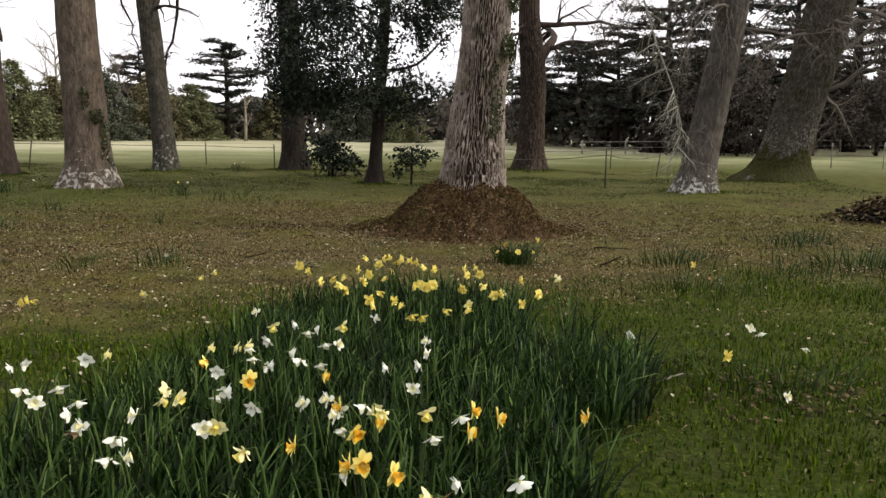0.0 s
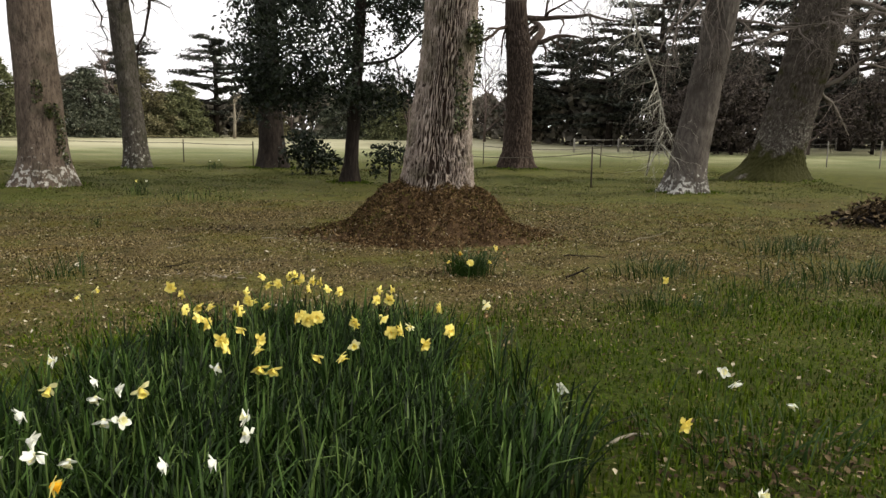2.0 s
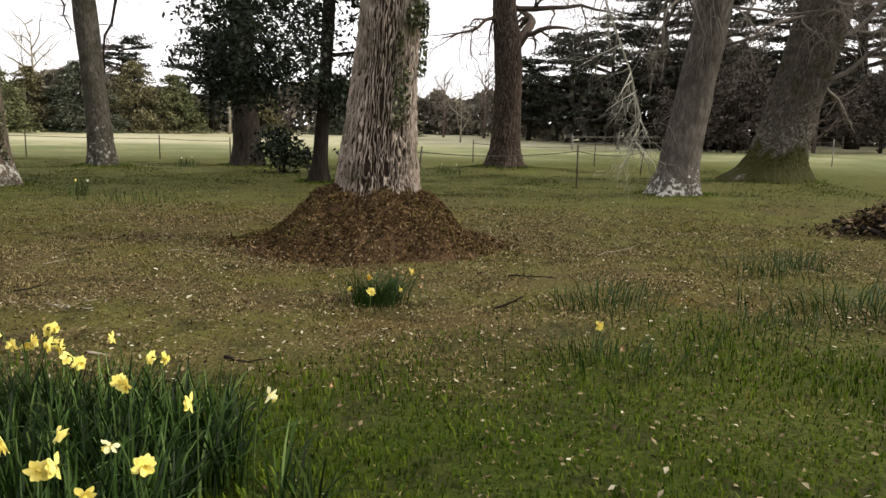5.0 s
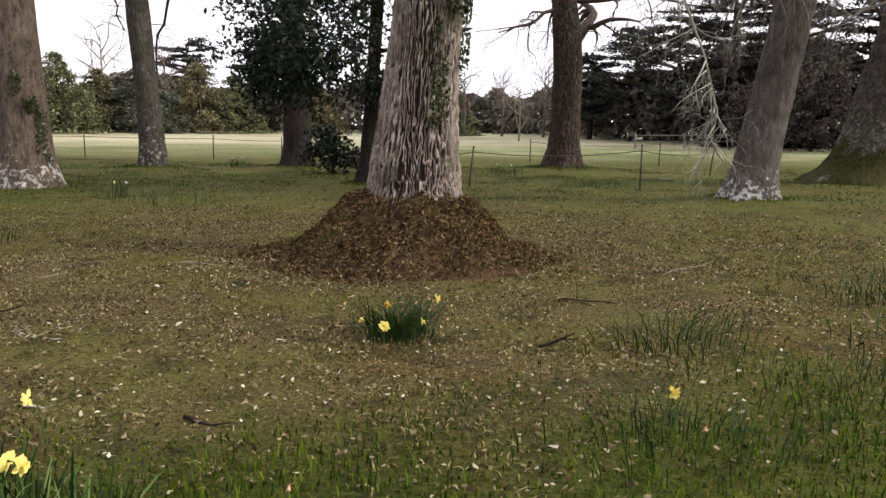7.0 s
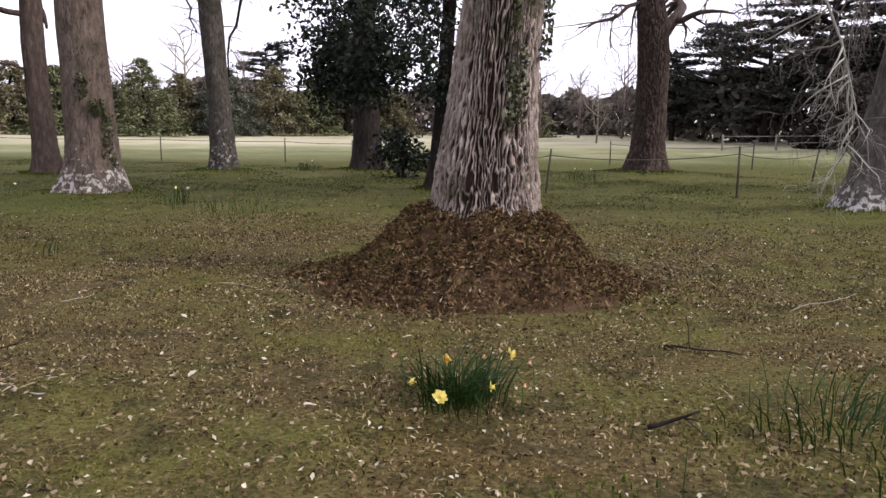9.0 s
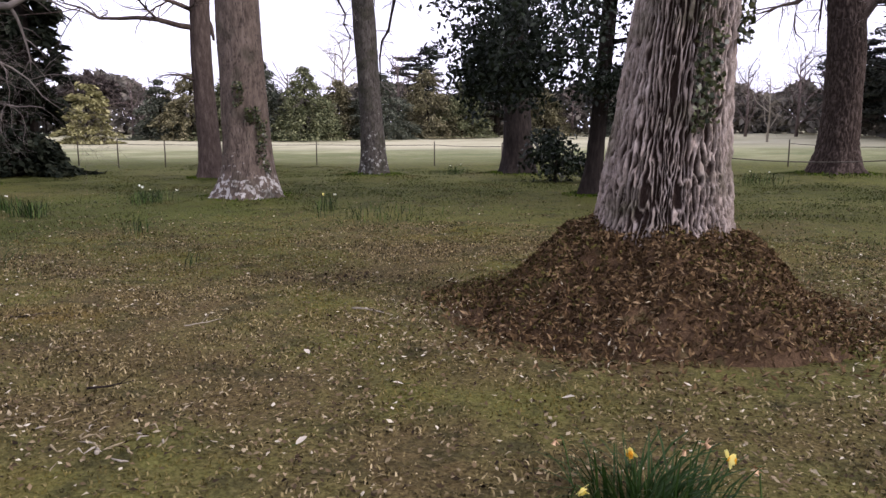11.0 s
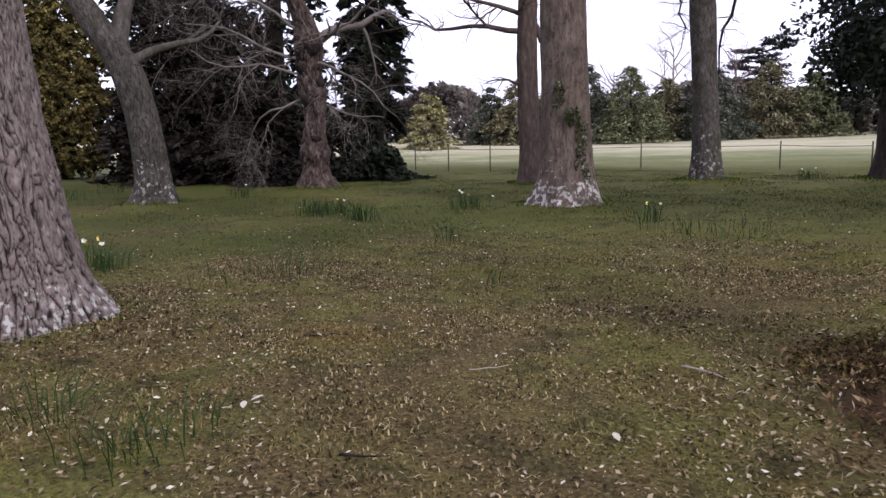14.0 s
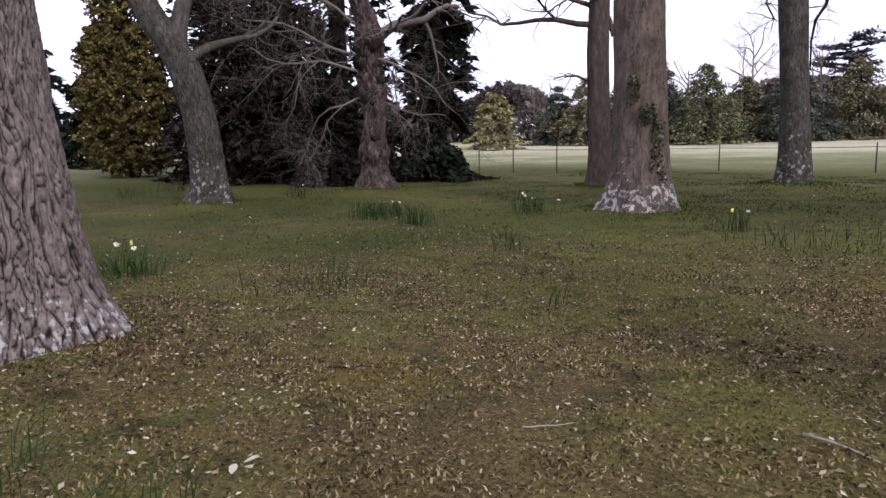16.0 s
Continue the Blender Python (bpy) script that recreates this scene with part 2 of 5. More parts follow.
LOWLICHEN = material("leaning_tree_bark", [(0.28, (0.038, 0.032, 0.028)), (0.5, (0.078, 0.068, 0.06)), (0.75, (0.13, 0.118, 0.105))], 10, stretch=(1, 1, 0.4), bump=1.0, bump_scale=28, second=((0.36, 0.36, 0.335), 9, 0.47, 0.53, 0.25, 1.3), wear=((0.04, 0.034, 0.028), 1.6, 0.5, 0.68))
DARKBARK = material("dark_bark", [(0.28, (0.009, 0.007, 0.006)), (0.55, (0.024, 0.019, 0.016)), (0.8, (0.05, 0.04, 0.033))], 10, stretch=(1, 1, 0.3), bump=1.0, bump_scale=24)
REDBARK = material("ridged_brown_bark", [(0.28, (0.03, 0.022, 0.018)), (0.55, (0.072, 0.054, 0.044)), (0.8, (0.125, 0.1, 0.082))], 10, stretch=(1, 1, 0.3), bump=1.0, bump_scale=24, inner_shade=(0.028, 0.02, 0.016))
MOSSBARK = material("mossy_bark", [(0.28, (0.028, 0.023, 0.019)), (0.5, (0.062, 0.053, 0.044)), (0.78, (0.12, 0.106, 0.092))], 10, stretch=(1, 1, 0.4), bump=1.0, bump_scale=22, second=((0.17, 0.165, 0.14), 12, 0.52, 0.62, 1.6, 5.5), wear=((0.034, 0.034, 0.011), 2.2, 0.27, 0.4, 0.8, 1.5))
CRAGGY = material("craggy_bark", [(0.28, (0.02, 0.014, 0.011)), (0.5, (0.07, 0.052, 0.043)), (0.78, (0.17, 0.135, 0.117))], 6, stretch=(1, 1, 0.5), bump=1.0, bump_scale=18, inner_shade=(0.02, 0.015, 0.012))
TWIG = material("bare_twigs", [(0.3, (0.07, 0.058, 0.05)), (0.7, (0.2, 0.175, 0.155))], 3, bump=0, island=0.6)
LICHENTWIG = material("lichened_twigs", [(0.3, (0.12, 0.115, 0.095)), (0.7, (0.32, 0.31, 0.265))], 3, bump=0, island=0.6)
HAZETWIG = material("purple_brown_twigs", [(0.2, (0.065, 0.05, 0.045)), (0.8, (0.165, 0.13, 0.118))], 2, bump=0, island=0.7)
PALETWIG = material("pale_dead_wood", [(0.2, (0.15, 0.13, 0.1)), (0.8, (0.33, 0.295, 0.235))], 2, bump=0, island=0.5)
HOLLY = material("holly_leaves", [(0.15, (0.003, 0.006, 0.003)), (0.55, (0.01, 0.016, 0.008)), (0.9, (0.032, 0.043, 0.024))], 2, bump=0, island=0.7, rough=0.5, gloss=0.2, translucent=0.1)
IVY = material("ivy_leaves", [(0.15, (0.012, 0.018, 0.006)), (0.55, (0.04, 0.05, 0.016)), (0.9, (0.1, 0.11, 0.035))], 2, bump=0, island=0.7, rough=0.45, gloss=0.4, translucent=0.15)
CEDAR = material("cedar_needles", [(0.15, (0.018, 0.021, 0.018)), (0.55, (0.052, 0.058, 0.048)), (0.9, (0.13, 0.138, 0.115))], 0.6, bump=0, island=0.65, translucent=0.1)
DUSKCON = material("dusky_conifer_needles", [(0.15, (0.03, 0.036, 0.026)), (0.55, (0.085, 0.096, 0.068)), (0.9, (0.19, 0.2, 0.15))], 0.6, bump=0, island=0.65, translucent=0.1)
THICKET = material("dark_thicket_twigs", [(0.2, (0.022, 0.018, 0.016)), (0.5, (0.05, 0.041, 0.036)), (0.8, (0.1, 0.082, 0.072))], 1.2, bump=0, island=0.7)
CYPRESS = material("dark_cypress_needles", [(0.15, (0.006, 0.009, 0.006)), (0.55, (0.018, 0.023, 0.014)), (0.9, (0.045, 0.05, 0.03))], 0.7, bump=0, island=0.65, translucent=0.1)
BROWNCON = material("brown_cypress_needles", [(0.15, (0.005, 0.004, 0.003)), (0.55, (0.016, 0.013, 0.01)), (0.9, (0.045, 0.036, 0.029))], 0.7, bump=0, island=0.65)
GREENCON = material("green_conifer_needles", [(0.15, (0.03, 0.036, 0.018)), (0.55, (0.125, 0.138, 0.07)), (0.9, (0.28, 0.285, 0.15))], 0.5, bump=0, island=0.65, translucent=0.1)
OLIVECON = material("olive_conifer_needles", [(0.15, (0.04, 0.038, 0.02)), (0.55, (0.155, 0.142, 0.078)), (0.9, (0.32, 0.29, 0.17))], 0.5, bump=0, island=0.65, translucent=0.1)
GOLDCON = material("golden_conifer_needles", [(0.12, (0.02, 0.019, 0.007)), (0.5, (0.076, 0.064, 0.021)), (0.9, (0.21, 0.165, 0.053))], 0.8, bump=0, island=0.6, translucent=0.1)
FARWOOD = material("far_wood_foliage", [(0.15, (0.045, 0.042, 0.036)), (0.5, (0.105, 0.098, 0.08)), (0.9, (0.2, 0.18, 0.145))], 0.12, bump=0, island=0.6)
# brighter golden needles for the far conifer, with sunlight put into the colour
GOLDFAR = material("sunlit_golden_needles", [(0.12, (0.06, 0.058, 0.025)), (0.5, (0.22, 0.208, 0.09)), (0.9, (0.44, 0.41, 0.21))], 0.8, bump=0, island=0.6, translucent=0.1)
GRASS = material("grass_blades", [(0.1, (0.006, 0.015, 0.0015)), (0.5, (0.036, 0.066, 0.003)), (0.8, (0.098, 0.14, 0.008)), (0.97, (0.21, 0.24, 0.03))], 0.5, bump=0, island=0.6, translucent=0.2, rough=0.6)
MOSSGRASS = material("mossy_lawn_blades", [(0.1, (0.012, 0.009, 0.003)), (0.45, (0.088, 0.069, 0.025)), (0.72, (0.19, 0.15, 0.064)), (0.96, (0.4, 0.325, 0.185))], 0.5, bump=0, island=0.88, translucent=0.15, rough=0.7, second=((0.115, 0.098, 0.02), 0.45, 0.48, 0.66), wear=((0.045, 0.04, 0.014), 2.2, 0.56, 0.7))
SHADEGRASS = material("shaded_lawn_blades", [(0.1, (0.026, 0.032, 0.01)), (0.45, (0.055, 0.066, 0.02)), (0.75, (0.095, 0.104, 0.036)), (0.95, (0.18, 0.18, 0.075))], 0.5, bump=0, island=0.6, translucent=0.15, rough=0.7, second=((0.085, 0.073, 0.027), 0.4, 0.5, 0.66))
DAFLEAF = material("daffodil_leaves", [(0.1, (0.003, 0.007, 0.002)), (0.5, (0.009, 0.024, 0.003)), (0.78, (0.05, 0.098, 0.02)), (0.94, (0.2, 0.27, 0.085))], 0.8, bump=0, island=0.75, translucent=0.2, rough=0.55, gloss=0.15)
LITTER = material("pale_fallen_leaves", [(0.1, (0.07, 0.05, 0.026)), (0.45, (0.16, 0.125, 0.072)), (0.75, (0.29, 0.25, 0.165)), (0.95, (0.5, 0.46, 0.36))], 3, bump=0, island=0.85, rough=0.75)
BROWNLEAF = material("brown_dead_leaves", [(0.1, (0.012, 0.008, 0.004)), (0.45, (0.05, 0.034, 0.018)), (0.75, (0.125, 0.09, 0.048)), (0.95, (0.3, 0.235, 0.145))], 3, bump=0, island=0.8, rough=0.8)
MOUNDLEAF = material("mound_leaves", [(0.1, (0.018, 0.01, 0.005)), (0.45, (0.07, 0.043, 0.019)), (0.75, (0.15, 0.097, 0.046)), (0.97, (0.3, 0.22, 0.13))], 1.2, bump=0, island=0.7, rough=0.85)
MOUNDMOSS = material("mound_moss", [(0.1, (0.018, 0.016, 0.004)), (0.5, (0.068, 0.06, 0.015)), (0.9, (0.14, 0.122, 0.036))], 2, bump=0, island=0.75, rough=0.9)
SOIL = material("mound_soil", [(0.25, (0.03, 0.018, 0.01)), (0.5, (0.07, 0.043, 0.023)), (0.75, (0.12, 0.078, 0.044))], 45, bump=1.0, second=((0.06, 0.055, 0.02), 3.2, 0.55, 0.7))
POSTMAT = material("dark_post_wood", [(0.3, (0.04, 0.035, 0.028)), (0.7, (0.12, 0.1, 0.08))], 12, stretch=(1, 1, 0.2), bump=0.5)
PALEPOST = material("weathered_pale_wood", [(0.3, (0.16, 0.15, 0.13)), (0.7, (0.3, 0.28, 0.25))], 8, stretch=(1, 1, 0.2), bump=0.4)
ROPE = material("dark_rope", [(0.3, (0.05, 0.045, 0.035)), (0.7, (0.11, 0.1, 0.08))], 30, bump=0.3)
WHITE_P = material("white_petals", [(0.2, (0.68, 0.7, 0.62)), (0.8, (0.86, 0.87, 0.8))], 20, bump=0.1, rough=0.6, translucent=0.25)
YELLOW_P = material("yellow_petals", [(0.2, (0.82, 0.66, 0.09)), (0.8, (0.93, 0.86, 0.36))], 20, bump=0.1, rough=0.6, translucent=0.25)
CREAM_P = material("cream_petals", [(0.2, (0.75, 0.7, 0.32)), (0.8, (0.85, 0.83, 0.55))], 20, bump=0.1, rough=0.6, translucent=0.25)
GOLD_P = material("orange_trumpet", [(0.2, (0.75, 0.36, 0.02)), (0.8, (0.86, 0.52, 0.05))], 20, bump=0.1, rough=0.6, translucent=0.2)
WITHER_P = material("withered_petals", [(0.2, (0.32, 0.17, 0.08)), (0.8, (0.62, 0.45, 0.28))], 30, bump=0.3, rough=0.8)
STEM = material("flower_stem", [(0.2, (0.03, 0.055, 0.014)), (0.8, (0.07, 0.105, 0.03))], 10, bump=0, rough=0.55)


def ground_material():
    m = bpy.data.materials.new("lawn_ground")
    m.use_nodes = True
    n, l = m.node_tree.nodes, m.node_tree.links
    bs = n["Principled BSDF"]
    bs.inputs["Roughness"].default_value, bs.inputs["Specular IOR Level"].default_value = 0.95, 0.1
    co = n.new("ShaderNodeTexCoord")

    def noise_of(scale, detail=6.0):
        t = n.new("ShaderNodeTexNoise")
        t.inputs["Scale"].default_value, t.inputs["Detail"].default_value = scale, detail
        t.inputs["Roughness"].default_value = 0.65
        l.new(co.outputs["Object"], t.inputs["Vector"])
        return t.outputs["Fac"]

    def ramp(fac, stops):
        r = n.new("ShaderNodeValToRGB")
        while len(r.color_ramp.elements) < len(stops):
            r.color_ramp.elements.new(0.5)
        for e, (p, c) in zip(r.color_ramp.elements, stops):
            e.position, e.color = p, (*c, 1)
        l.new(fac, r.inputs["Fac"])
        return r.outputs["Color"]

    def mix(fac, a, b):
        x = n.new("ShaderNodeMix")
        x.data_type = "RGBA"
        l.new(fac, x.inputs[0])
        l.new(a, x.inputs[6])
        l.new(b, x.inputs[7])
        return x.outputs[2]

    fine = noise_of(34, 9)
    lawn = ramp(fine, [(0.3, (0.018, 0.012, 0.005)), (0.45, (0.066, 0.048, 0.018)), (0.6, (0.115, 0.087, 0.036)), (0.75, (0.2, 0.155, 0.08))])
    moss = ramp(fine, [(0.3, (0.028, 0.027, 0.006)), (0.5, (0.09, 0.088, 0.022)), (0.75, (0.165, 0.158, 0.05))])
    green = ramp(fine, [(0.28, (0.008, 0.014, 0.0015)), (0.5, (0.029, 0.044, 0.004)), (0.75, (0.066, 0.082, 0.01))])
    # mown field green, lifted a little for the sun on it
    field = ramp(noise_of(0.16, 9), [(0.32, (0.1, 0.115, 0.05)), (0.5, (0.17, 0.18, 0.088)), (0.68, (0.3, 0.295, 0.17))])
    patch = ramp(noise_of(0.45, 5), [(0.42, (0, 0, 0)), (0.6, (1, 1, 1))])
    colour = mix(patch, lawn, moss)
    rust = ramp(fine, [(0.3, (0.045, 0.03, 0.008)), (0.5, (0.1, 0.068, 0.014)), (0.75, (0.16, 0.11, 0.03))])
    spots = ramp(noise_of(0.33, 4), [(0.56, (0, 0, 0)), (0.68, (0.8, 0.8, 0.8))])
    colour = mix(spots, colour, rust)
    at = n.new("ShaderNodeAttribute")
    at.attribute_name = "lush"
    colour = mix(at.outputs["Fac"], colour, green)
    mown = ramp(fine, [(0.3, (0.02, 0.024, 0.005)), (0.5, (0.076, 0.084, 0.016)), (0.75, (0.15, 0.155, 0.04))])
    am = n.new("ShaderNodeAttribute")
    am.attribute_name = "mown"
    colour = mix(am.outputs["Fac"], colour, mown)
    dark = ramp(noise_of(2.2, 6), [(0.5, (0, 0, 0)), (0.66, (0.75, 0.75, 0.75))])
    colour = mix(dark, colour, ramp(fine, [(0.3, (0.014, 0.014, 0.005)), (0.7, (0.055, 0.052, 0.02))]))
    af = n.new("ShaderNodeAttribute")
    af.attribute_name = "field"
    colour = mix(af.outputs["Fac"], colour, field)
    # pale far strip of the field: its sunlight is put into this colour
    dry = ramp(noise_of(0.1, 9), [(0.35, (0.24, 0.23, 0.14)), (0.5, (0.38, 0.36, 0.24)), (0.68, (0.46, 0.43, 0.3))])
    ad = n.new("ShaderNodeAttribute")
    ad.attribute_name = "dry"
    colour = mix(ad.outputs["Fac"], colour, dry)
    l.new(colour, bs.inputs["Base Color"])
    bu = n.new("ShaderNodeBump")
    bu.inputs["Strength"].default_value, bu.inputs["Distance"].default_value = 0.9, 0.03
    l.new(noise_of(22, 8), bu.inputs["Height"])
    l.new(bu.outputs["Normal"], bs.inputs["Normal"])
    return m


# ---- ground: one sheet to the horizon, finer where one walks ----
def axis_steps(lo, hi, fine_lo, fine_hi, step):
    out = list(np.arange(fine_lo, fine_hi + 1e-6, step))
    s, x = step, fine_hi
    while x < hi:
        s *= 1.12
        x += s
        out.append(x)
    s, x = step, fine_lo
    while x > lo:
        s *= 1.12
        x -= s
        out.insert(0, x)
    return np.array(out)


gx, gy = axis_steps(-1500, 1500, -12, 10, 0.16), axis_steps(-1500, 1500, -2, 20, 0.16)
GX, GY = np.meshgrid(gx, gy, indexing="ij")
nx, ny = len(gx), len(gy)
gi, gj = np.meshgrid(np.arange(nx - 1), np.arange(ny - 1), indexing="ij")
gq = np.stack([gi * ny + gj, (gi + 1) * ny + gj, (gi + 1) * ny + gj + 1, gi * ny + gj + 1], -1).reshape(-1, 4)
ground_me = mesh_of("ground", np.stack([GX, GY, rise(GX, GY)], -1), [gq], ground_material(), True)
shade_green = shade(GX, GY)
mown_green = np.maximum(np.clip((GY - 15 + 4 * vnoise(GX * 0.4, GY * 0.4, 0, 12)) / 11, 0, 0.65), 0.55 * np.clip((GX - 0.5) / 4, 0, 1) * np.clip(0.6 + vnoise(GX * 0.5, GY * 0.5, 0, 13), 0, 1))
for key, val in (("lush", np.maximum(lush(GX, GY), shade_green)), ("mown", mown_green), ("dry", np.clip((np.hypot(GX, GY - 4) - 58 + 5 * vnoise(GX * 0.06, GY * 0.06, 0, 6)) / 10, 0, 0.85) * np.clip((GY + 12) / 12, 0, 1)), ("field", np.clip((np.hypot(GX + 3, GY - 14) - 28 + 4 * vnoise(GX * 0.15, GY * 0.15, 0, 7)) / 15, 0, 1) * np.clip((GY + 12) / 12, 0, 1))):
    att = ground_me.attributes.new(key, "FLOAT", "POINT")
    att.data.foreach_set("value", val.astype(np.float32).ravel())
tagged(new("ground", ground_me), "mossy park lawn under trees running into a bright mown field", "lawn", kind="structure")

# ---- trunks ----
def trunk_geo(profile, seg, step, ridges, depth, lobes, seed, plates=0.0, groove=0.2, square=0.0, burr=0.0, fine=7.0):
    """profile: rows of z, sideways x, y and radius; ridges round the stem, cut deep; lobes: root flare."""
    p = np.array(profile, float)
    top = p[-1, 0]
    z = np.concatenate([np.arange(p[0, 0], fine, step), np.arange(fine, top + 1e-6, 6 * step)])
    t = np.interp(z, p[:, 0], np.arange(len(p)))
    i = np.clip(t.astype(int), 0, len(p) - 2)
    f = t - i
    m = np.gradient(p, axis=0)

    def smooth(c):
        h00, h10, h01, h11 = 2 * f**3 - 3 * f**2 + 1, f**3 - 2 * f**2 + f, -2 * f**3 + 3 * f**2, f**3 - f**2
        return h00 * p[i, c] + h10 * m[i, c] + h01 * p[i + 1, c] + h11 * m[i + 1, c]

    cx, cy, r = smooth(1), smooth(2), smooth(3)
    th = np.arange(seg) * 2 * math.pi / seg
    Z, TH = np.meshgrid(z, th, indexing="ij")
    R = np.repeat(r[:, None], seg, 1)
    u, w = np.cos(TH), np.sin(TH)
    low = np.exp(-np.maximum(Z, 0) / 0.45)
    R = R * (1 + lobes * low * (0.55 * np.cos(5 * TH + seed) + 0.45 * vnoise(u * 2.2 + seed, w * 2.2, 0, seed)) + 0.05 * vnoise(u * 1.4, w * 1.4, Z * 0.7, seed + 1) + 0.025 * vnoise(u * 4, w * 4, Z * 1.6, seed + 9))
    cut = np.zeros_like(R)
    if ridges:
        if plates:
            # long plates parted by furrows that meet and part again; shorter and more knotted near the foot
            U = TH / (2 * math.pi) * ridges + 0.8 * vnoise(u * 4, w * 4, Z * 1.8, seed + 2) + 0.4 * vnoise(u * 12, w * 12, Z * 7, seed + 3) + 0.2 * vnoise(u * 26, w * 26, Z * 14, seed + 5)
            V = (Z - burr * np.exp(-(Z - 1.0) / 0.5)) / plates + 0.5 * vnoise(u * 5, w * 5, Z * 2.5, seed + 7) + 0.3 * vnoise(u * 14, w * 14, Z * 7, seed + 13)
            U = U + burr * 1.6 * np.exp(-np.maximum(0, Z - 0.9) / 0.6) * vnoise(u * 9, w * 9, Z * 6, seed + 14)
            iu, iv = np.floor(U).astype(np.int64), np.floor(V).astype(np.int64)
            d1, d2, lift = np.full(U.shape, 9.0), np.full(U.shape, 9.0), np.zeros(U.shape)
            for du in (-1, 0, 1):
                for dv in (-1, 0, 1):
                    ku, kv = (iu + du) % ridges, iv + dv
                    jx = 0.5 + 0.42 * vnoise(ku * 1.0, kv * 1.0, 0.0, seed + 21)
                    jy = 0.5 + 0.46 * vnoise(ku * 1.0, kv * 1.0, 5.0, seed + 22)
                    ax, ay = np.abs(iu + du + jx - U), np.abs(iv + dv + jy - V)
                    d = (1 - square) * np.hypot(ax, ay) + square * np.maximum(ax, ay)
                    lift = np.where(d < d1, vnoise(ku * 1.0, kv * 1.0, 9.0, seed + 23), lift)
                    d1, d2 = np.minimum(d1, d), np.minimum(np.maximum(d1, d), d2)
            edge = np.clip((d2 - d1) / (2.2 * groove), 0, 1)
            cut = 1 - edge * edge * (3 - 2 * edge)
            R = R + 0.3 * depth * lift
        else:
            # two families of winding ridges that cross, merge and part; more knotted near the foot
            foot = 1 + 2.2 * burr * np.exp(-np.maximum(0, Z - 1.0) / 0.55)
            ph = 2.2 * vnoise(u * 3.2, w * 3.2, Z * 1.1, seed + 2) + 1.9 * foot * vnoise(u * 8, w * 8, Z * 4.2, seed + 3) + 1.0 * foot * vnoise(u * 17, w * 17, Z * 10, seed + 15)
            ph2 = 2.2 * vnoise(u * 3.2 + 9, w * 3.2, Z * 1.1, seed + 7) + 1.9 * foot * vnoise(u * 8, w * 8 + 5, Z * 4.2, seed + 8) + 1.0 * foot * vnoise(u * 17, w * 17 + 3, Z * 10, seed + 16)
            one = np.abs(np.sin(ridges * TH / 2 + ph))
            two = np.abs(np.sin(ridges * TH / 2 - ph2 + 1.1)) + 0.15
            if square:
                # a net of thin cracks round long plates, with short cross cracks
                across = np.abs(np.sin(math.pi * (Z / 0.15 + 1.8 * vnoise(u * 9, w * 9, Z * 3, seed + 17)))) + np.clip(0.5 * vnoise(u * 12, w * 12, Z * 7, seed + 18), 0, 1)
                edge = np.clip((np.minimum(np.minimum(one, two), across) - 0.08) / 0.3, 0, 1)
                cut = 1 - edge * edge * (3 - 2 * edge)
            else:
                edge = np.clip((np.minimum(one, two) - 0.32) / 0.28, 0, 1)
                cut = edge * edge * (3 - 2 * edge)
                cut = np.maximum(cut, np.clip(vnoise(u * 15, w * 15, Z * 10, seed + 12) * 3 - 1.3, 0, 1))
        R = R - depth * cut + 0.4 * depth * vnoise(u * 14, w * 14, Z * 9, seed + 4) + 0.25 * depth * vnoise(u * 30, w * 30, Z * 22, seed + 6)
    else:
        R = R + depth * vnoise(u * 9, w * 9, Z * 3.5, seed + 4) + 0.6 * depth * vnoise(u * 22, w * 22, Z * 9, seed + 6)
    v = np.stack([cx[:, None] + R * u, cy[:, None] + R * w, Z], -1)
    nz = len(z)
    a, b = np.meshgrid(np.arange(nz - 1), np.arange(seg), indexing="ij")
    c = (b + 1) % seg
    g = Geo()
    # depth of the cut also sets how dark the furrow is painted
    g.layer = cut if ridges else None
    g.add(v, np.stack([a * seg + b, a * seg + c, (a + 1) * seg + c, (a + 1) * seg + b], -1).reshape(-1, 4))
    return g, lambda zz: np.array([np.interp(zz, z, cx), np.interp(zz, z, cy), zz]), lambda zz: float(np.interp(zz, z, r))


def bough(g, start, way, length, r, rng, depth, wander=0.25, droop=0.0, sides=6, kids=4, steps=6, tip=0.25, spray=None):
    """A crooked branch with its own side branches, all into one mesh."""
    pts, d = [np.array(start, float)], np.array(way, float)
    d /= np.linalg.norm(d)
    for _ in range(steps):
        d = d + wander * rng.normal(size=3) + np.array([0, 0, -droop])
        d /= np.linalg.norm(d)
        pts.append(pts[-1] + d * length / steps)
    rad = np.linspace(r, max(r * tip, 0.0025), steps + 1)
    g.tube(pts, rad, sides)
    if depth > 0:
        for _ in range(kids):
            k = int(rng.integers(1, steps + 1))
            side = rng.normal(size=3)
            dd = pts[k] - pts[k - 1]
            dd /= np.linalg.norm(dd)
            nd = dd * 0.7 + 0.75 * side / np.linalg.norm(side)
            bough(g if spray is None else spray, pts[k], nd, length * rng.uniform(0.4, 0.65), rad[k] * 0.62, rng, depth - 1, wander, droop, 3 if depth < 3 else max(3, sides - 1), kids, max(3, steps - 1), tip)
    return pts


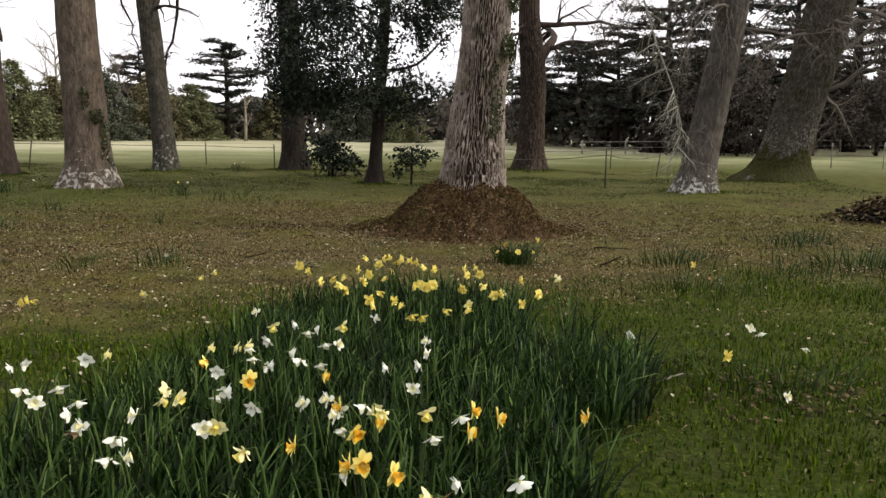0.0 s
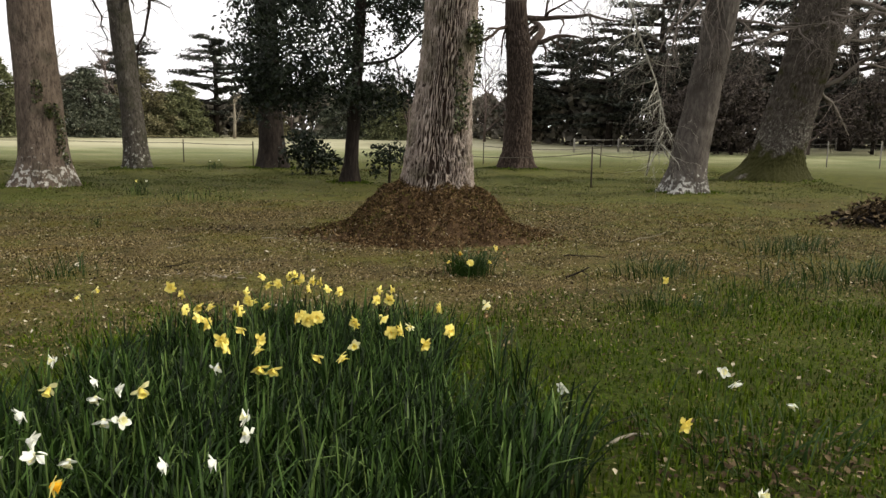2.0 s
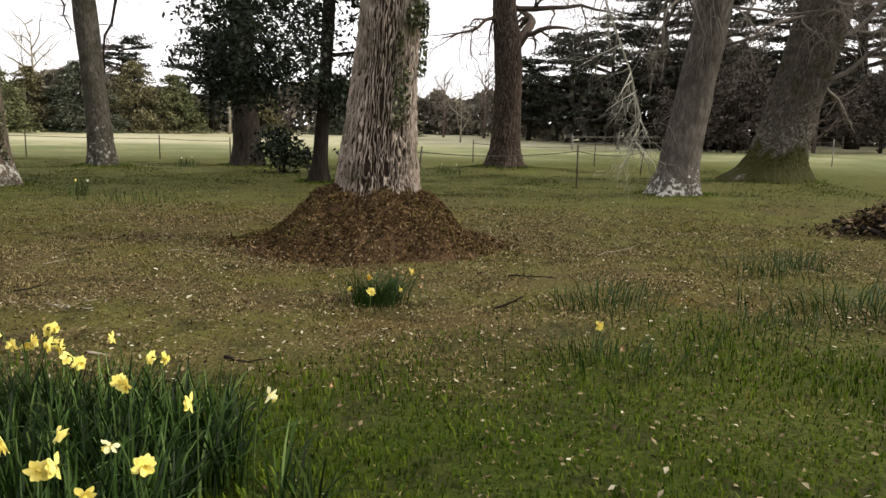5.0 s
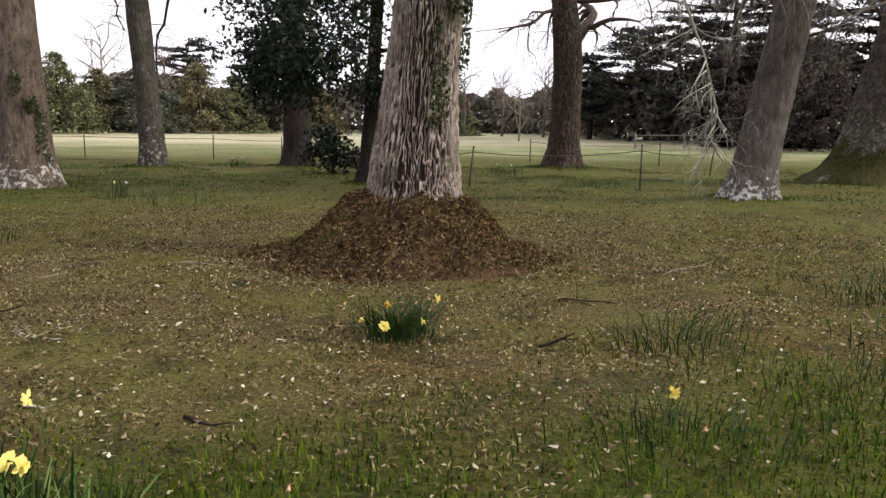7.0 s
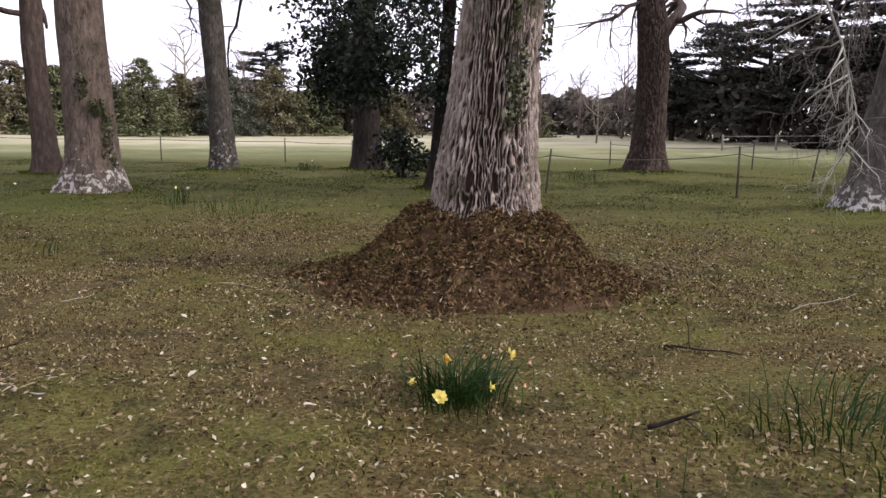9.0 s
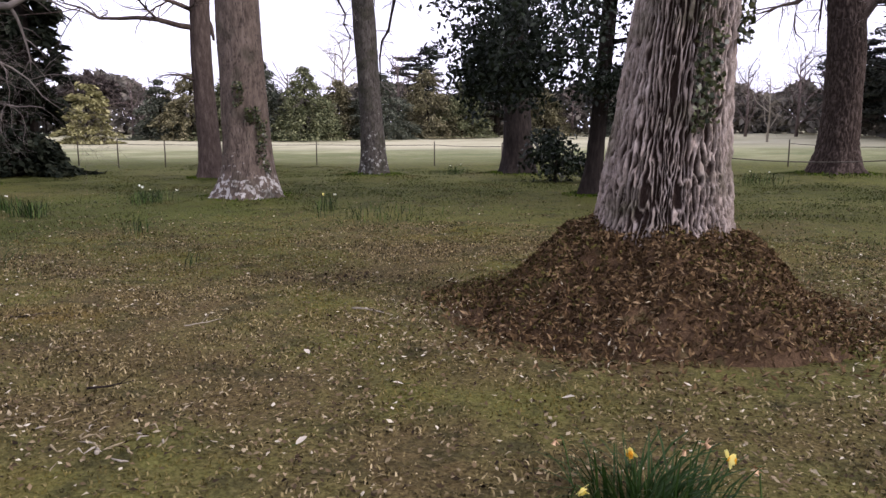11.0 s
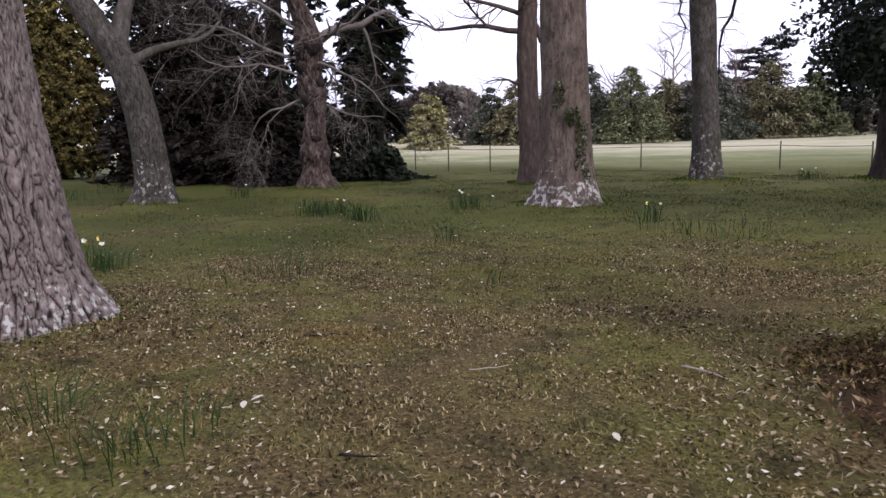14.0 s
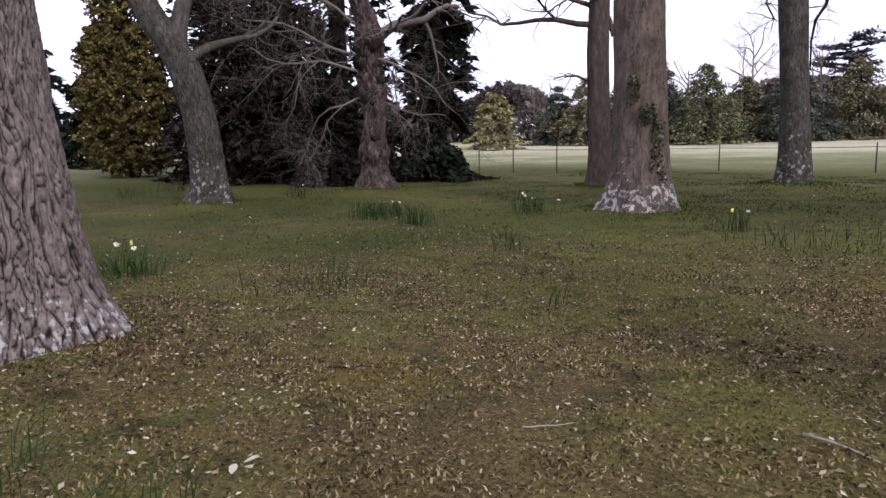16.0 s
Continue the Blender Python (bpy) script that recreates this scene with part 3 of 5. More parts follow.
def stem_tree(name, x, y, label, profile, bark, seed, seg=72, step=0.08, ridges=0, depth=0.015, lobes=0.25, limbs=(), crown=7, plates=0.0, groove=0.2, category="tree", z=None, twig=None, crown_r=0.16, group="park trees", square=0.0, burr=0.0, fine=7.0):
    """A tall tree: shaped trunk, named limbs, and bare boughs above."""
    root = base_of(name, x, y, label, category, group, z=float(rise(x, y)) - 0.15 if z is None else z)
    g, axis, radius = trunk_geo(profile, seg, step, ridges, depth, lobes, seed, plates, groove, square, burr, min(fine, profile[-1][0]))
    part("trunk", g, bark, root, smooth=True)
    rng = np.random.default_rng(seed)
    for zz, way, length, r, kids, droop, lv in limbs:
        b = Geo()
        sp = Geo()
        bough(b, axis(zz), way, length, r, rng, lv, 0.22, droop, 7, kids, 7, spray=sp)
        limb = part("limb", b, twig or bark, root, smooth=True)
        if sp.n:
            part("twig_spray", sp, twig or bark, limb, smooth=True, kind="stuff")
    top = profile[-1][0]
    for i in range(crown):
        b, sp = Geo(), Geo()
        a = i * 2.4 + seed
        zz = top - 0.1 - 0.5 * (i % 3)
        bough(b, axis(zz), (math.cos(a), math.sin(a), rng.uniform(0.6, 1.5)), rng.uniform(3.5, 5.5), crown_r, rng, 2, 0.2, 0.0, 6, 4, 6, spray=sp)
        limb = part("limb", b, bark, root, smooth=True)
        part("twig_spray", sp, bark, limb, smooth=True, kind="stuff")
    return root, axis, radius


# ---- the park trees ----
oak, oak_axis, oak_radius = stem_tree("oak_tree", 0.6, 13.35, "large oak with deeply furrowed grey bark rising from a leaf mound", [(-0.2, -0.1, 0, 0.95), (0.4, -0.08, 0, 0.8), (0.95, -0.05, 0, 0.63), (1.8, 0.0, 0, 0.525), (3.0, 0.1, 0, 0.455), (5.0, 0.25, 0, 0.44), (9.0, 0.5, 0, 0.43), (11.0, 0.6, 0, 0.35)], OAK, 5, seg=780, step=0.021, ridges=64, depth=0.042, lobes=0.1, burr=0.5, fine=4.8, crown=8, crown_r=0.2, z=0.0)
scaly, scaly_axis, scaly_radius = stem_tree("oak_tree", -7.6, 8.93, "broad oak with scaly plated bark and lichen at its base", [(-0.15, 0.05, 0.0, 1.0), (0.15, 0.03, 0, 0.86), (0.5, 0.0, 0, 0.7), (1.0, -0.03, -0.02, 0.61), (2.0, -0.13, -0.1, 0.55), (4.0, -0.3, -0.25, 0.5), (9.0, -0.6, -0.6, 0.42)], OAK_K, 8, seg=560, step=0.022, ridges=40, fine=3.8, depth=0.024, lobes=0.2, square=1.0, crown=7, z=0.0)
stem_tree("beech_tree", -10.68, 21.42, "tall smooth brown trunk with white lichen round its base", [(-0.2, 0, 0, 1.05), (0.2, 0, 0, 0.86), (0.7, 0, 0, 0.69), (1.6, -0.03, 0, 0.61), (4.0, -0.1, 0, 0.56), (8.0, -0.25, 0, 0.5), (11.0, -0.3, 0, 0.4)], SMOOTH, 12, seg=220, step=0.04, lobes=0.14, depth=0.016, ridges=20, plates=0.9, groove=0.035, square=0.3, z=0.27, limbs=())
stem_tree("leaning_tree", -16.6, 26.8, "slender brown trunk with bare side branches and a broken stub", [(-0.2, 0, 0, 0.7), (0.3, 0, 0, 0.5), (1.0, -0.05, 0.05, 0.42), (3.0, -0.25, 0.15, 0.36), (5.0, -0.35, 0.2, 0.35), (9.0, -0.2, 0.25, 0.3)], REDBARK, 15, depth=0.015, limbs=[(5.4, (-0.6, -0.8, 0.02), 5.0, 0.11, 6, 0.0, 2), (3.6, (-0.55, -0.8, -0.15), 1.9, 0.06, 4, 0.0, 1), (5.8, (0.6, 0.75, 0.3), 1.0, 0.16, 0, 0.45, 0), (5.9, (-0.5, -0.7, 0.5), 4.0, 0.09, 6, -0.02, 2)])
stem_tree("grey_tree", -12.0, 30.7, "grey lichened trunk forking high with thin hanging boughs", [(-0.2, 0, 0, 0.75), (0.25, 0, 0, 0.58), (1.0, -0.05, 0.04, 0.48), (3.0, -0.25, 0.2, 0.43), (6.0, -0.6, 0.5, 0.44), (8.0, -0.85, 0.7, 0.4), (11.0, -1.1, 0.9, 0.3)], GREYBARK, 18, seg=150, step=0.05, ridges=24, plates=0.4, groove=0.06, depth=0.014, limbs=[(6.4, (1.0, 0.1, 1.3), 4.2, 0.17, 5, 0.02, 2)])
grey = bpy.data.objects["grey_tree"]
rng = np.random.default_rng(19)
for line, thick in (([(0.0, 9.4), (0.8, 9.0), (1.5, 8.3), (1.4, 6.9), (1.12, 5.7), (0.82, 5.25), (0.72, 4.6), (0.74, 3.7)], 0.1), ([(0.0, 8.8), (-0.9, 8.6), (-1.3, 7.8), (-1.15, 6.9), (-0.7, 6.15), (-0.78, 5.8), (-0.5, 5.3)], 0.06)):
    path = np.array([(-0.7 + 0.59 * o, 0.55 + 0.81 * o, z) for o, z in line])
    g, sp = Geo(), Geo()
    g.tube(path, np.linspace(thick, 0.025, len(path)), 7)
    for k in range(2, len(path)):
        for _ in range(4):
            bough(sp, path[k], (rng.normal(), rng.normal(), rng.uniform(-0.8, 0.4)), rng.uniform(0.5, 1.3), 0.018, rng, 2, 0.25, 0.05, 4, 3, 4)
    limb = part("limb", g, DARKBARK, grey, "crooked dark hanging bough", smooth=True)
    part("twig_spray", sp, TWIG, limb, kind="stuff")
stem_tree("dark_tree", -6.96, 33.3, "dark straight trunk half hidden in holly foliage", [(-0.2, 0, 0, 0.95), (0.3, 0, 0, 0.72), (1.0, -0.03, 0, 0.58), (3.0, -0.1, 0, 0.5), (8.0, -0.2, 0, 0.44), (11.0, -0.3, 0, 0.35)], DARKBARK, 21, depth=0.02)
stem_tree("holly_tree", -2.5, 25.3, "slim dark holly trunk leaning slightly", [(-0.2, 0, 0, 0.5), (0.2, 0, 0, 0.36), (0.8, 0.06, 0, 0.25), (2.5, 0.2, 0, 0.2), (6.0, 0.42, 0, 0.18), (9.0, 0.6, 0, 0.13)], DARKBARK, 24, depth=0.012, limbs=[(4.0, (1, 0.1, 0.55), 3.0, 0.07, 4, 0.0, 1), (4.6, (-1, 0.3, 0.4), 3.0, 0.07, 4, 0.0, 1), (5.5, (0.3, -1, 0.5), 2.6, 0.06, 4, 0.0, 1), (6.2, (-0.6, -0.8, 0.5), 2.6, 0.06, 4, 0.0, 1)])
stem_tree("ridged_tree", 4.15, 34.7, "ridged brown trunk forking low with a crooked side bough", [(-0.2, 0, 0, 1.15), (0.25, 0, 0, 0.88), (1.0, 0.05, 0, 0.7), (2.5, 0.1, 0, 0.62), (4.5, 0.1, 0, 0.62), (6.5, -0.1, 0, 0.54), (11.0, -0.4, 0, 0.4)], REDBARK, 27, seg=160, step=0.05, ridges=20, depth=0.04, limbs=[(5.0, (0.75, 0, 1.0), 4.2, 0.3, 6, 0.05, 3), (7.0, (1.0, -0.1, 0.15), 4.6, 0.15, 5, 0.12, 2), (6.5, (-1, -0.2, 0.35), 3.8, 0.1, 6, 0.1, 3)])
stem_tree("lichened_tree", 7.8, 22.0, "leaning grey-brown trunk with pale lichened hanging branches", [(-0.2, -0.05, 0, 0.85), (0.2, 0, 0, 0.7), (0.8, 0.08, 0, 0.55), (2.5, 0.35, 0, 0.48), (5.0, 0.75, 0, 0.44), (8.0, 1.1, 0, 0.4), (11.0, 1.5, 0, 0.35)], LOWLICHEN, 30, seg=96, step=0.06, depth=0.015, lobes=0.2, twig=TWIG, limbs=[(6.6, (-1.0, -0.5, 0.1), 3.6, 0.06, 6, 0.33, 3), (5.6, (-1.0, -0.9, 0.35), 3.4, 0.05, 6, 0.4, 3), (5.0, (1.0, -0.8, 0.3), 2.8, 0.05, 6, 0.08, 3), (6.4, (0.4, -1.0, 0.3), 3.0, 0.05, 6, 0.1, 3), (7.0, (-0.3, -1.0, 0.2), 3.4, 0.05, 7, 0.12, 3), (7.4, (-1.0, -0.6, 0.3), 4.6, 0.06, 7, 0.2, 3), (7.2, (-1.0, 0.2, 0.3), 4.6, 0.06, 7, 0.12, 3), (6.8, (1.0, -0.3, 0.2), 3.6, 0.05, 7, 0.12, 3)])
hang_tree = bpy.data.objects["lichened_tree"]
rng = np.random.default_rng(34)
hx, hy, hz = hang_tree.matrix_world.translation
path = np.array([(8.9, 21.6, 8.0), (6.6, 18.5, 7.8), (4.4, 15.2, 6.6), (3.7, 14.2, 4.8), (4.05, 14.0, 3.6), (4.4, 13.9, 2.7), (4.6, 13.9, 2.0), (4.55, 13.9, 1.55)]) - (hx, hy, hz)
g, sp = Geo(), Geo()
g.tube(path, [0.07, 0.055, 0.04, 0.024, 0.018, 0.013, 0.009, 0.005], 7)
for k in range(3, 8):
    for _ in range(11):
        bough(sp, path[k] + (path[k - 1] - path[k]) * rng.uniform(0, 1), (rng.normal() * 0.6, rng.normal() * 0.6, -0.6), rng.uniform(0.4, 1.0), 0.011, rng, 2, 0.25, 0.12, 4, 3, 4)
for _ in range(8):
    bough(sp, path[3] + rng.uniform(0, 1) * (path[2] - path[3]), (rng.normal(), rng.normal(), -0.2), rng.uniform(1.0, 2.2), 0.012, rng, 2, 0.25, 0.1, 4, 4, 5)
limb = part("limb", g, LICHENTWIG, hang_tree, "pale lichened drooping branch", smooth=True)
part("twig_spray", sp, LICHENTWIG, limb, kind="stuff")
stem_tree("mossy_tree", 12.7, 27.2, "huge leaning trunk with a moss-covered swollen base", [(-0.3, -0.2, 0, 1.95), (0.15, -0.1, 0, 1.5), (0.55, 0.08, 0, 1.13), (1.0, 0.22, 0, 0.95), (1.6, 0.4, 0, 0.88), (3.0, 0.75, 0, 0.86), (5.0, 1.25, 0, 0.86), (7.5, 1.75, 0, 0.8), (11.0, 2.3, 0, 0.65)], MOSSBARK, 33, seg=240, step=0.045, ridges=48, depth=0.05, burr=0.3, lobes=0.2, twig=TWIG, limbs=[(3.2, (1.0, -0.3, 0.15), 5.0, 0.1, 6, -0.01, 3), (4.6, (1.0, -0.5, 0.25), 5.0, 0.1, 7, 0.0, 3), (5.8, (-1.0, -0.5, 0.3), 3.6, 0.08, 7, 0.1, 3), (6.5, (1, -0.8, 0.1), 5.0, 0.1, 7, 0.05, 3), (6.2, (-0.5, -1, 0.2), 3.8, 0.07, 7, 0.15, 3), (7.0, (-0.8, -0.6, 0.3), 4.0, 0.08, 7, 0.12, 3)])
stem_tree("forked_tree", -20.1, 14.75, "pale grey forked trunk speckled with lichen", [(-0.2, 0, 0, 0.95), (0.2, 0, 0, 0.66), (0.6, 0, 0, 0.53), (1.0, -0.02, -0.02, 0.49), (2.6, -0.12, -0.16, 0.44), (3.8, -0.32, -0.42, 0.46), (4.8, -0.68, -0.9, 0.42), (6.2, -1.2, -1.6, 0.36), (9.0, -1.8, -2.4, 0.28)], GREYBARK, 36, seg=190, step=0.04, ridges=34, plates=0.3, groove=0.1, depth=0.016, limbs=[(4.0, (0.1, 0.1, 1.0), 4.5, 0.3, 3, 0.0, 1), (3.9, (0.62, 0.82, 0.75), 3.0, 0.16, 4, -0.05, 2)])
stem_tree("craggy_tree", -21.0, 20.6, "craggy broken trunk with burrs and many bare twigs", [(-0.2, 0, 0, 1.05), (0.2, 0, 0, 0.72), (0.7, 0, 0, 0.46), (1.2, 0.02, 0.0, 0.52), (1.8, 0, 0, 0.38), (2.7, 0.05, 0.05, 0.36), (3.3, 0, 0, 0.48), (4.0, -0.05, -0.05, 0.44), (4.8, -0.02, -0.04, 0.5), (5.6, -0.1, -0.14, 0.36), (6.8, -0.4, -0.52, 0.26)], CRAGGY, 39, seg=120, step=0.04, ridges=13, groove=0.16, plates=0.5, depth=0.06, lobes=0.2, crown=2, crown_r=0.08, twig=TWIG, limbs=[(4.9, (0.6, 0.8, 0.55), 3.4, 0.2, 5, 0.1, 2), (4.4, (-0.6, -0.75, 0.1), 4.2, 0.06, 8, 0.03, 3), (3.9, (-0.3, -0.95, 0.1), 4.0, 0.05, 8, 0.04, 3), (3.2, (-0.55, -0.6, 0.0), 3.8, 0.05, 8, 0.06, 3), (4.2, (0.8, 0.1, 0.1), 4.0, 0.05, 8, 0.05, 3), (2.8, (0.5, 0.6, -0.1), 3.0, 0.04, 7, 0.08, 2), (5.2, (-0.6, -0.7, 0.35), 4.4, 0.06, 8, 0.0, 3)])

# dark burrs on the craggy stem
craggy = bpy.data.objects["craggy_tree"]
rng = np.random.default_rng(47)
for zz, a, r in ((1.15, -1.2, 0.24), (1.75, -0.4, 0.17), (2.2, -2.2, 0.16), (3.0, -0.9, 0.26), (3.35, -2.4, 0.24), (3.6, 0.2, 0.2), (4.1, -1.5, 0.22), (4.7, -0.5, 0.28), (4.9, -2.3, 0.22)):
    th, ph = np.meshgrid(np.arange(16) * math.pi / 8, np.linspace(0, math.pi, 9), indexing="ij")
    d = np.stack([np.sin(ph) * np.cos(th), np.sin(ph) * np.sin(th), np.cos(ph)], -1)
    k = r * (1 + 0.35 * vnoise(d[..., 0] * 2.2 + zz, d[..., 1] * 2.2, d[..., 2] * 2.2, 48) + 0.15 * vnoise(d[..., 0] * 6, d[..., 1] * 6 + zz, d[..., 2] * 6, 49))
    i, j = np.meshgrid(np.arange(16), np.arange(8), indexing="ij")
    g = Geo()
    g.add(d * k[..., None] * [1, 1, 0.8] + [0.36 * math.cos(a), 0.36 * math.sin(a), zz], np.stack([i * 9 + j, i * 9 + j + 1, (i + 1) % 16 * 9 + j + 1, (i + 1) % 16 * 9 + j], -1).reshape(-1, 4))
    part("burr", g, DARKBARK, craggy, "dark knotted burr", smooth=True)

# ivy on the two stems that carry it
def ivy_on(root, axis, radius, x_dir, spans, count, size, seed):
    rng = np.random.default_rng(seed)
    g, pts = Geo(), []
    for z0, z1, a0, a1, share in spans:
        for _ in range(int(count * share)):
            z, a = rng.uniform(z0, z1), rng.uniform(a0, a1)
            if vnoise(a * 5, z * 2.4, 0, seed) < -0.05:
                continue
            r = radius(z) + rng.uniform(0.0, 0.13)
            c = axis(z)
            pts.append((c[0] + math.cos(a) * r, c[1] + math.sin(a) * r, z))
    g.leaves(pts, size, rng, 1.15)
    part("ivy", g, IVY, root, "patchy green ivy leaves")


ivy_on(oak, oak_axis, oak_radius, 0, [(3.2, 4.6, -0.9, 0.1, 0.3), (1.7, 3.4, -1.2, -0.8, 0.14), (2.5, 4.6, -0.35, 0.35, 0.36), (4.2, 6.0, -0.5, 0.8, 0.2)], 3600, 0.05, 3)
beech = bpy.data.objects["beech_tree"]
ivy_on(beech, lambda z: np.array([-0.05, 0, z]), lambda z: 0.64 + max(0, 0.3 - 0.3 * z), 0, [(2.3, 2.9, -1.3, -0.75, 0.3), (1.9, 2.3, -1.0, -0.3, 0.3), (0.5, 2.0, -0.5, -0.1, 0.4)], 700, 0.07, 6)


# ---- holly foliage round the two dark stems ----
def leafy_crown(name, x, y, label, blobs, count, size, mat, seed, category="bush", z=None, holes=0.0, parent=None, spray=0.55):
    """Leaves gathered in many small sprays inside the blobs (centre, radii), with gaps."""
    rng = np.random.default_rng(seed)
    root = parent or base_of(name, x, y, label, category, z=z)
    pts, g = [], Geo()
    per = 26
    vol = np.array([b[3] * b[4] * b[5] for b in blobs])
    vol = vol ** 0.8 / (vol ** 0.8).sum()
    for b, share in zip(blobs, vol):
        for _ in range(int(count * share / per)):
            d = rng.normal(size=3)
            d *= rng.uniform(0.25, 1.0) ** 0.5 / np.linalg.norm(d)
            c = np.array(b[:3]) + d * np.array(b[3:6])
            if holes and vnoise(c[0] * 0.8, c[1] * 0.8, c[2] * 0.8, seed) < holes - 0.6:
                continue
            way = d * 0.8 + rng.normal(size=3) * 0.6 - np.array([0, 0, 0.35])
            way /= np.linalg.norm(way)
            run = np.linspace(-0.9, 0.9, per)[:, None] * spray
            pts.append(c + run * way - np.array([0, 0, 0.35]) * run * run + rng.normal(size=(per, 3)) * spray * np.array([0.2, 0.2, 0.13]))
    g.leaves(np.concatenate(pts), size, rng, 1.7)
    part("crown", g, mat, root)
    if parent is None:
        top = max(b[2] + 0.6 * b[5] for b in blobs)
        g = Geo()
        g.tube([(0, 0, -0.15), (0.04, 0.02, top * 0.5), (0, 0, top)], [0.02 + 0.02 * top, 0.015 + 0.014 * top, 0.01], 7)
        part("trunk", g, DARKBARK, root, smooth=True)
    return root


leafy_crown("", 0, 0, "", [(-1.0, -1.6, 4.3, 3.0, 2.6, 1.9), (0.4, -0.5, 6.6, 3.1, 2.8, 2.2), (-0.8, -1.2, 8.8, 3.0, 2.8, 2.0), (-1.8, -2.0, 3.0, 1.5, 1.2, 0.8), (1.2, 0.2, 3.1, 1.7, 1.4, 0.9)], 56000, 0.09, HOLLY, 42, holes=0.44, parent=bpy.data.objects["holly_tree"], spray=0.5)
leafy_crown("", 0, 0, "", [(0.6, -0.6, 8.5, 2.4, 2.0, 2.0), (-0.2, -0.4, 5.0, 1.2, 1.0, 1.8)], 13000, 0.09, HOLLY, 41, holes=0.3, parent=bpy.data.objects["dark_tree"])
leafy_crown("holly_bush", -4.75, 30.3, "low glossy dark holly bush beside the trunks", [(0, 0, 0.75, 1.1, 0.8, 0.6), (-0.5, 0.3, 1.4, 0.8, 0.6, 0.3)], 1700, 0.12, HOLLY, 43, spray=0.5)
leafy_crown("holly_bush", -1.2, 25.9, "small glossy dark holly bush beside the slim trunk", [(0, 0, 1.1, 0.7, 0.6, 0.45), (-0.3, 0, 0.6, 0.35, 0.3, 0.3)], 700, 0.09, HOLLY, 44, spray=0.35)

# ---- leaf mound under the oak ----
MX, MY, MR, MH = 0.5, 13.4, 1.95, 1.06


def mound_height(x, y):
    wave = 1 + 0.12 * vnoise(x * 0.9, y * 0.9, 0, 31)
    d = np.hypot((x - MX) / np.where(x > MX, 0.92, 0.98), (y - MY) / 0.92) * wave
    skirt = np.hypot((x - MX) / np.where(x > MX, 0.98, 1.25), (y - MY) / 0.98) * wave
    s = np.clip(1 - skirt / MR, 0, 1)
    top = np.clip((MR - d) / 1.55, 0, 1)
    return MH * (0.35 * s + 0.65 * top * top * (3 - 2 * top)) + 0.085 * vnoise(x * 2.6, y * 2.6, 0, 32) * np.minimum(1, 4 * s) + (0.06 * vnoise(x * 5, y * 5, 0, 35) + 0.05 * vnoise(x * 9, y * 9, 0, 33)) * np.minimum(1, 4 * s)


mound = base_of("leaf_mound", MX, MY, "heap of brown dead leaves and moss round the oak's foot", "mound", z=0.0)
ma, mr = np.meshgrid(np.arange(240) * 2 * math.pi / 240, np.linspace(0.3, 2.35, 80), indexing="ij")
mxx, myy = MX + 1.05 * mr * np.cos(ma), MY + mr * np.sin(ma)
mzz = rise(mxx, myy) + mound_height(mxx, myy) - 0.02 - 0.1 * np.clip((mr - 1.65) / 0.5, 0, 1)
a, b = np.meshgrid(np.arange(240), np.arange(79), indexing="ij")
c = (a + 1) % 240
mg = Geo()
mg.add(np.stack([mxx - MX, myy - MY, mzz], -1), np.stack([a * 80 + b, a * 80 + b + 1, c * 80 + b + 1, c * 80 + b], -1).reshape(-1, 4))
part("soil", mg, SOIL, mound, smooth=True)
rng = np.random.default_rng(50)
n = 62000
rr, aa = 2.4 * rng.uniform(0.04, 1, n) ** 0.5, rng.uniform(0, 2 * math.pi, n)
lx, ly = 1.05 * rr * np.cos(aa), rr * np.sin(aa)
keep = rng.uniform(size=n) < np.clip((2.2 + 0.2 * vnoise(lx, ly, 0, 37) - rr * np.where(lx > 0, 1.08, 0.97)) / 0.8, 0.04, 1)
lx, ly = lx[keep], ly[keep]
lz = rise(lx + MX, ly + MY) + mound_height(lx + MX, ly + MY) + rng.uniform(0, 0.03, len(lx))
mg = Geo()
mg.leaves(np.stack([lx, ly, lz], -1), 0.025, rng, 2.6, flat=0.05, fold=0.6)
part("dead_leaves", mg, MOUNDLEAF, mound, kind="stuff")
n = 22000
rr, aa = rng.uniform(0.6, 2.2, n), rng.uniform(0, 2 * math.pi, n)
lx, ly = 1.05 * rr * np.cos(aa), rr * np.sin(aa)
keep = vnoise(lx * 1.1, ly * 1.1, 0, 34) + 0.35 * (-lx) + 0.3 * (1.2 - rr) + 0.35 * rng.normal(size=n) > 0.1
lx, ly = lx[keep], ly[keep]
lz = rise(lx + MX, ly + MY) + mound_height(lx + MX, ly + MY) + rng.uniform(0, 0.03, len(lx))
mg = Geo()
mg.leaves(np.stack([lx, ly, lz], -1), 0.024, rng, 2.2, flat=0.0, fold=0.5)
part("moss", mg, MOUNDMOSS, mound, "olive moss tufts", kind="stuff")

n = 6000
rr, aa = rng.uniform(1.2, 2.7, n), rng.uniform(0, 2 * math.pi, n)
lx, ly = 1.05 * rr * np.cos(aa), rr * np.sin(aa)
keep = vnoise(lx * 1.6, ly * 1.6, 0, 36) + 0.7 * rng.normal(size=n) - 0.9 * np.abs(rr - 1.9) > 0.1
lx, ly = lx[keep], ly[keep]
lz = rise(lx + MX, ly + MY) + mound_height(lx + MX, ly + MY) + rng.uniform(0.01, 0.035, len(lx))
mg = Geo()
mg.leaves(np.stack([lx, ly, lz], -1), 0.016, rng, 3.4, flat=0.2, fold=0.4)
part("straw", mg, LITTER, mound, "pale dry straw and stalks", kind="stuff")

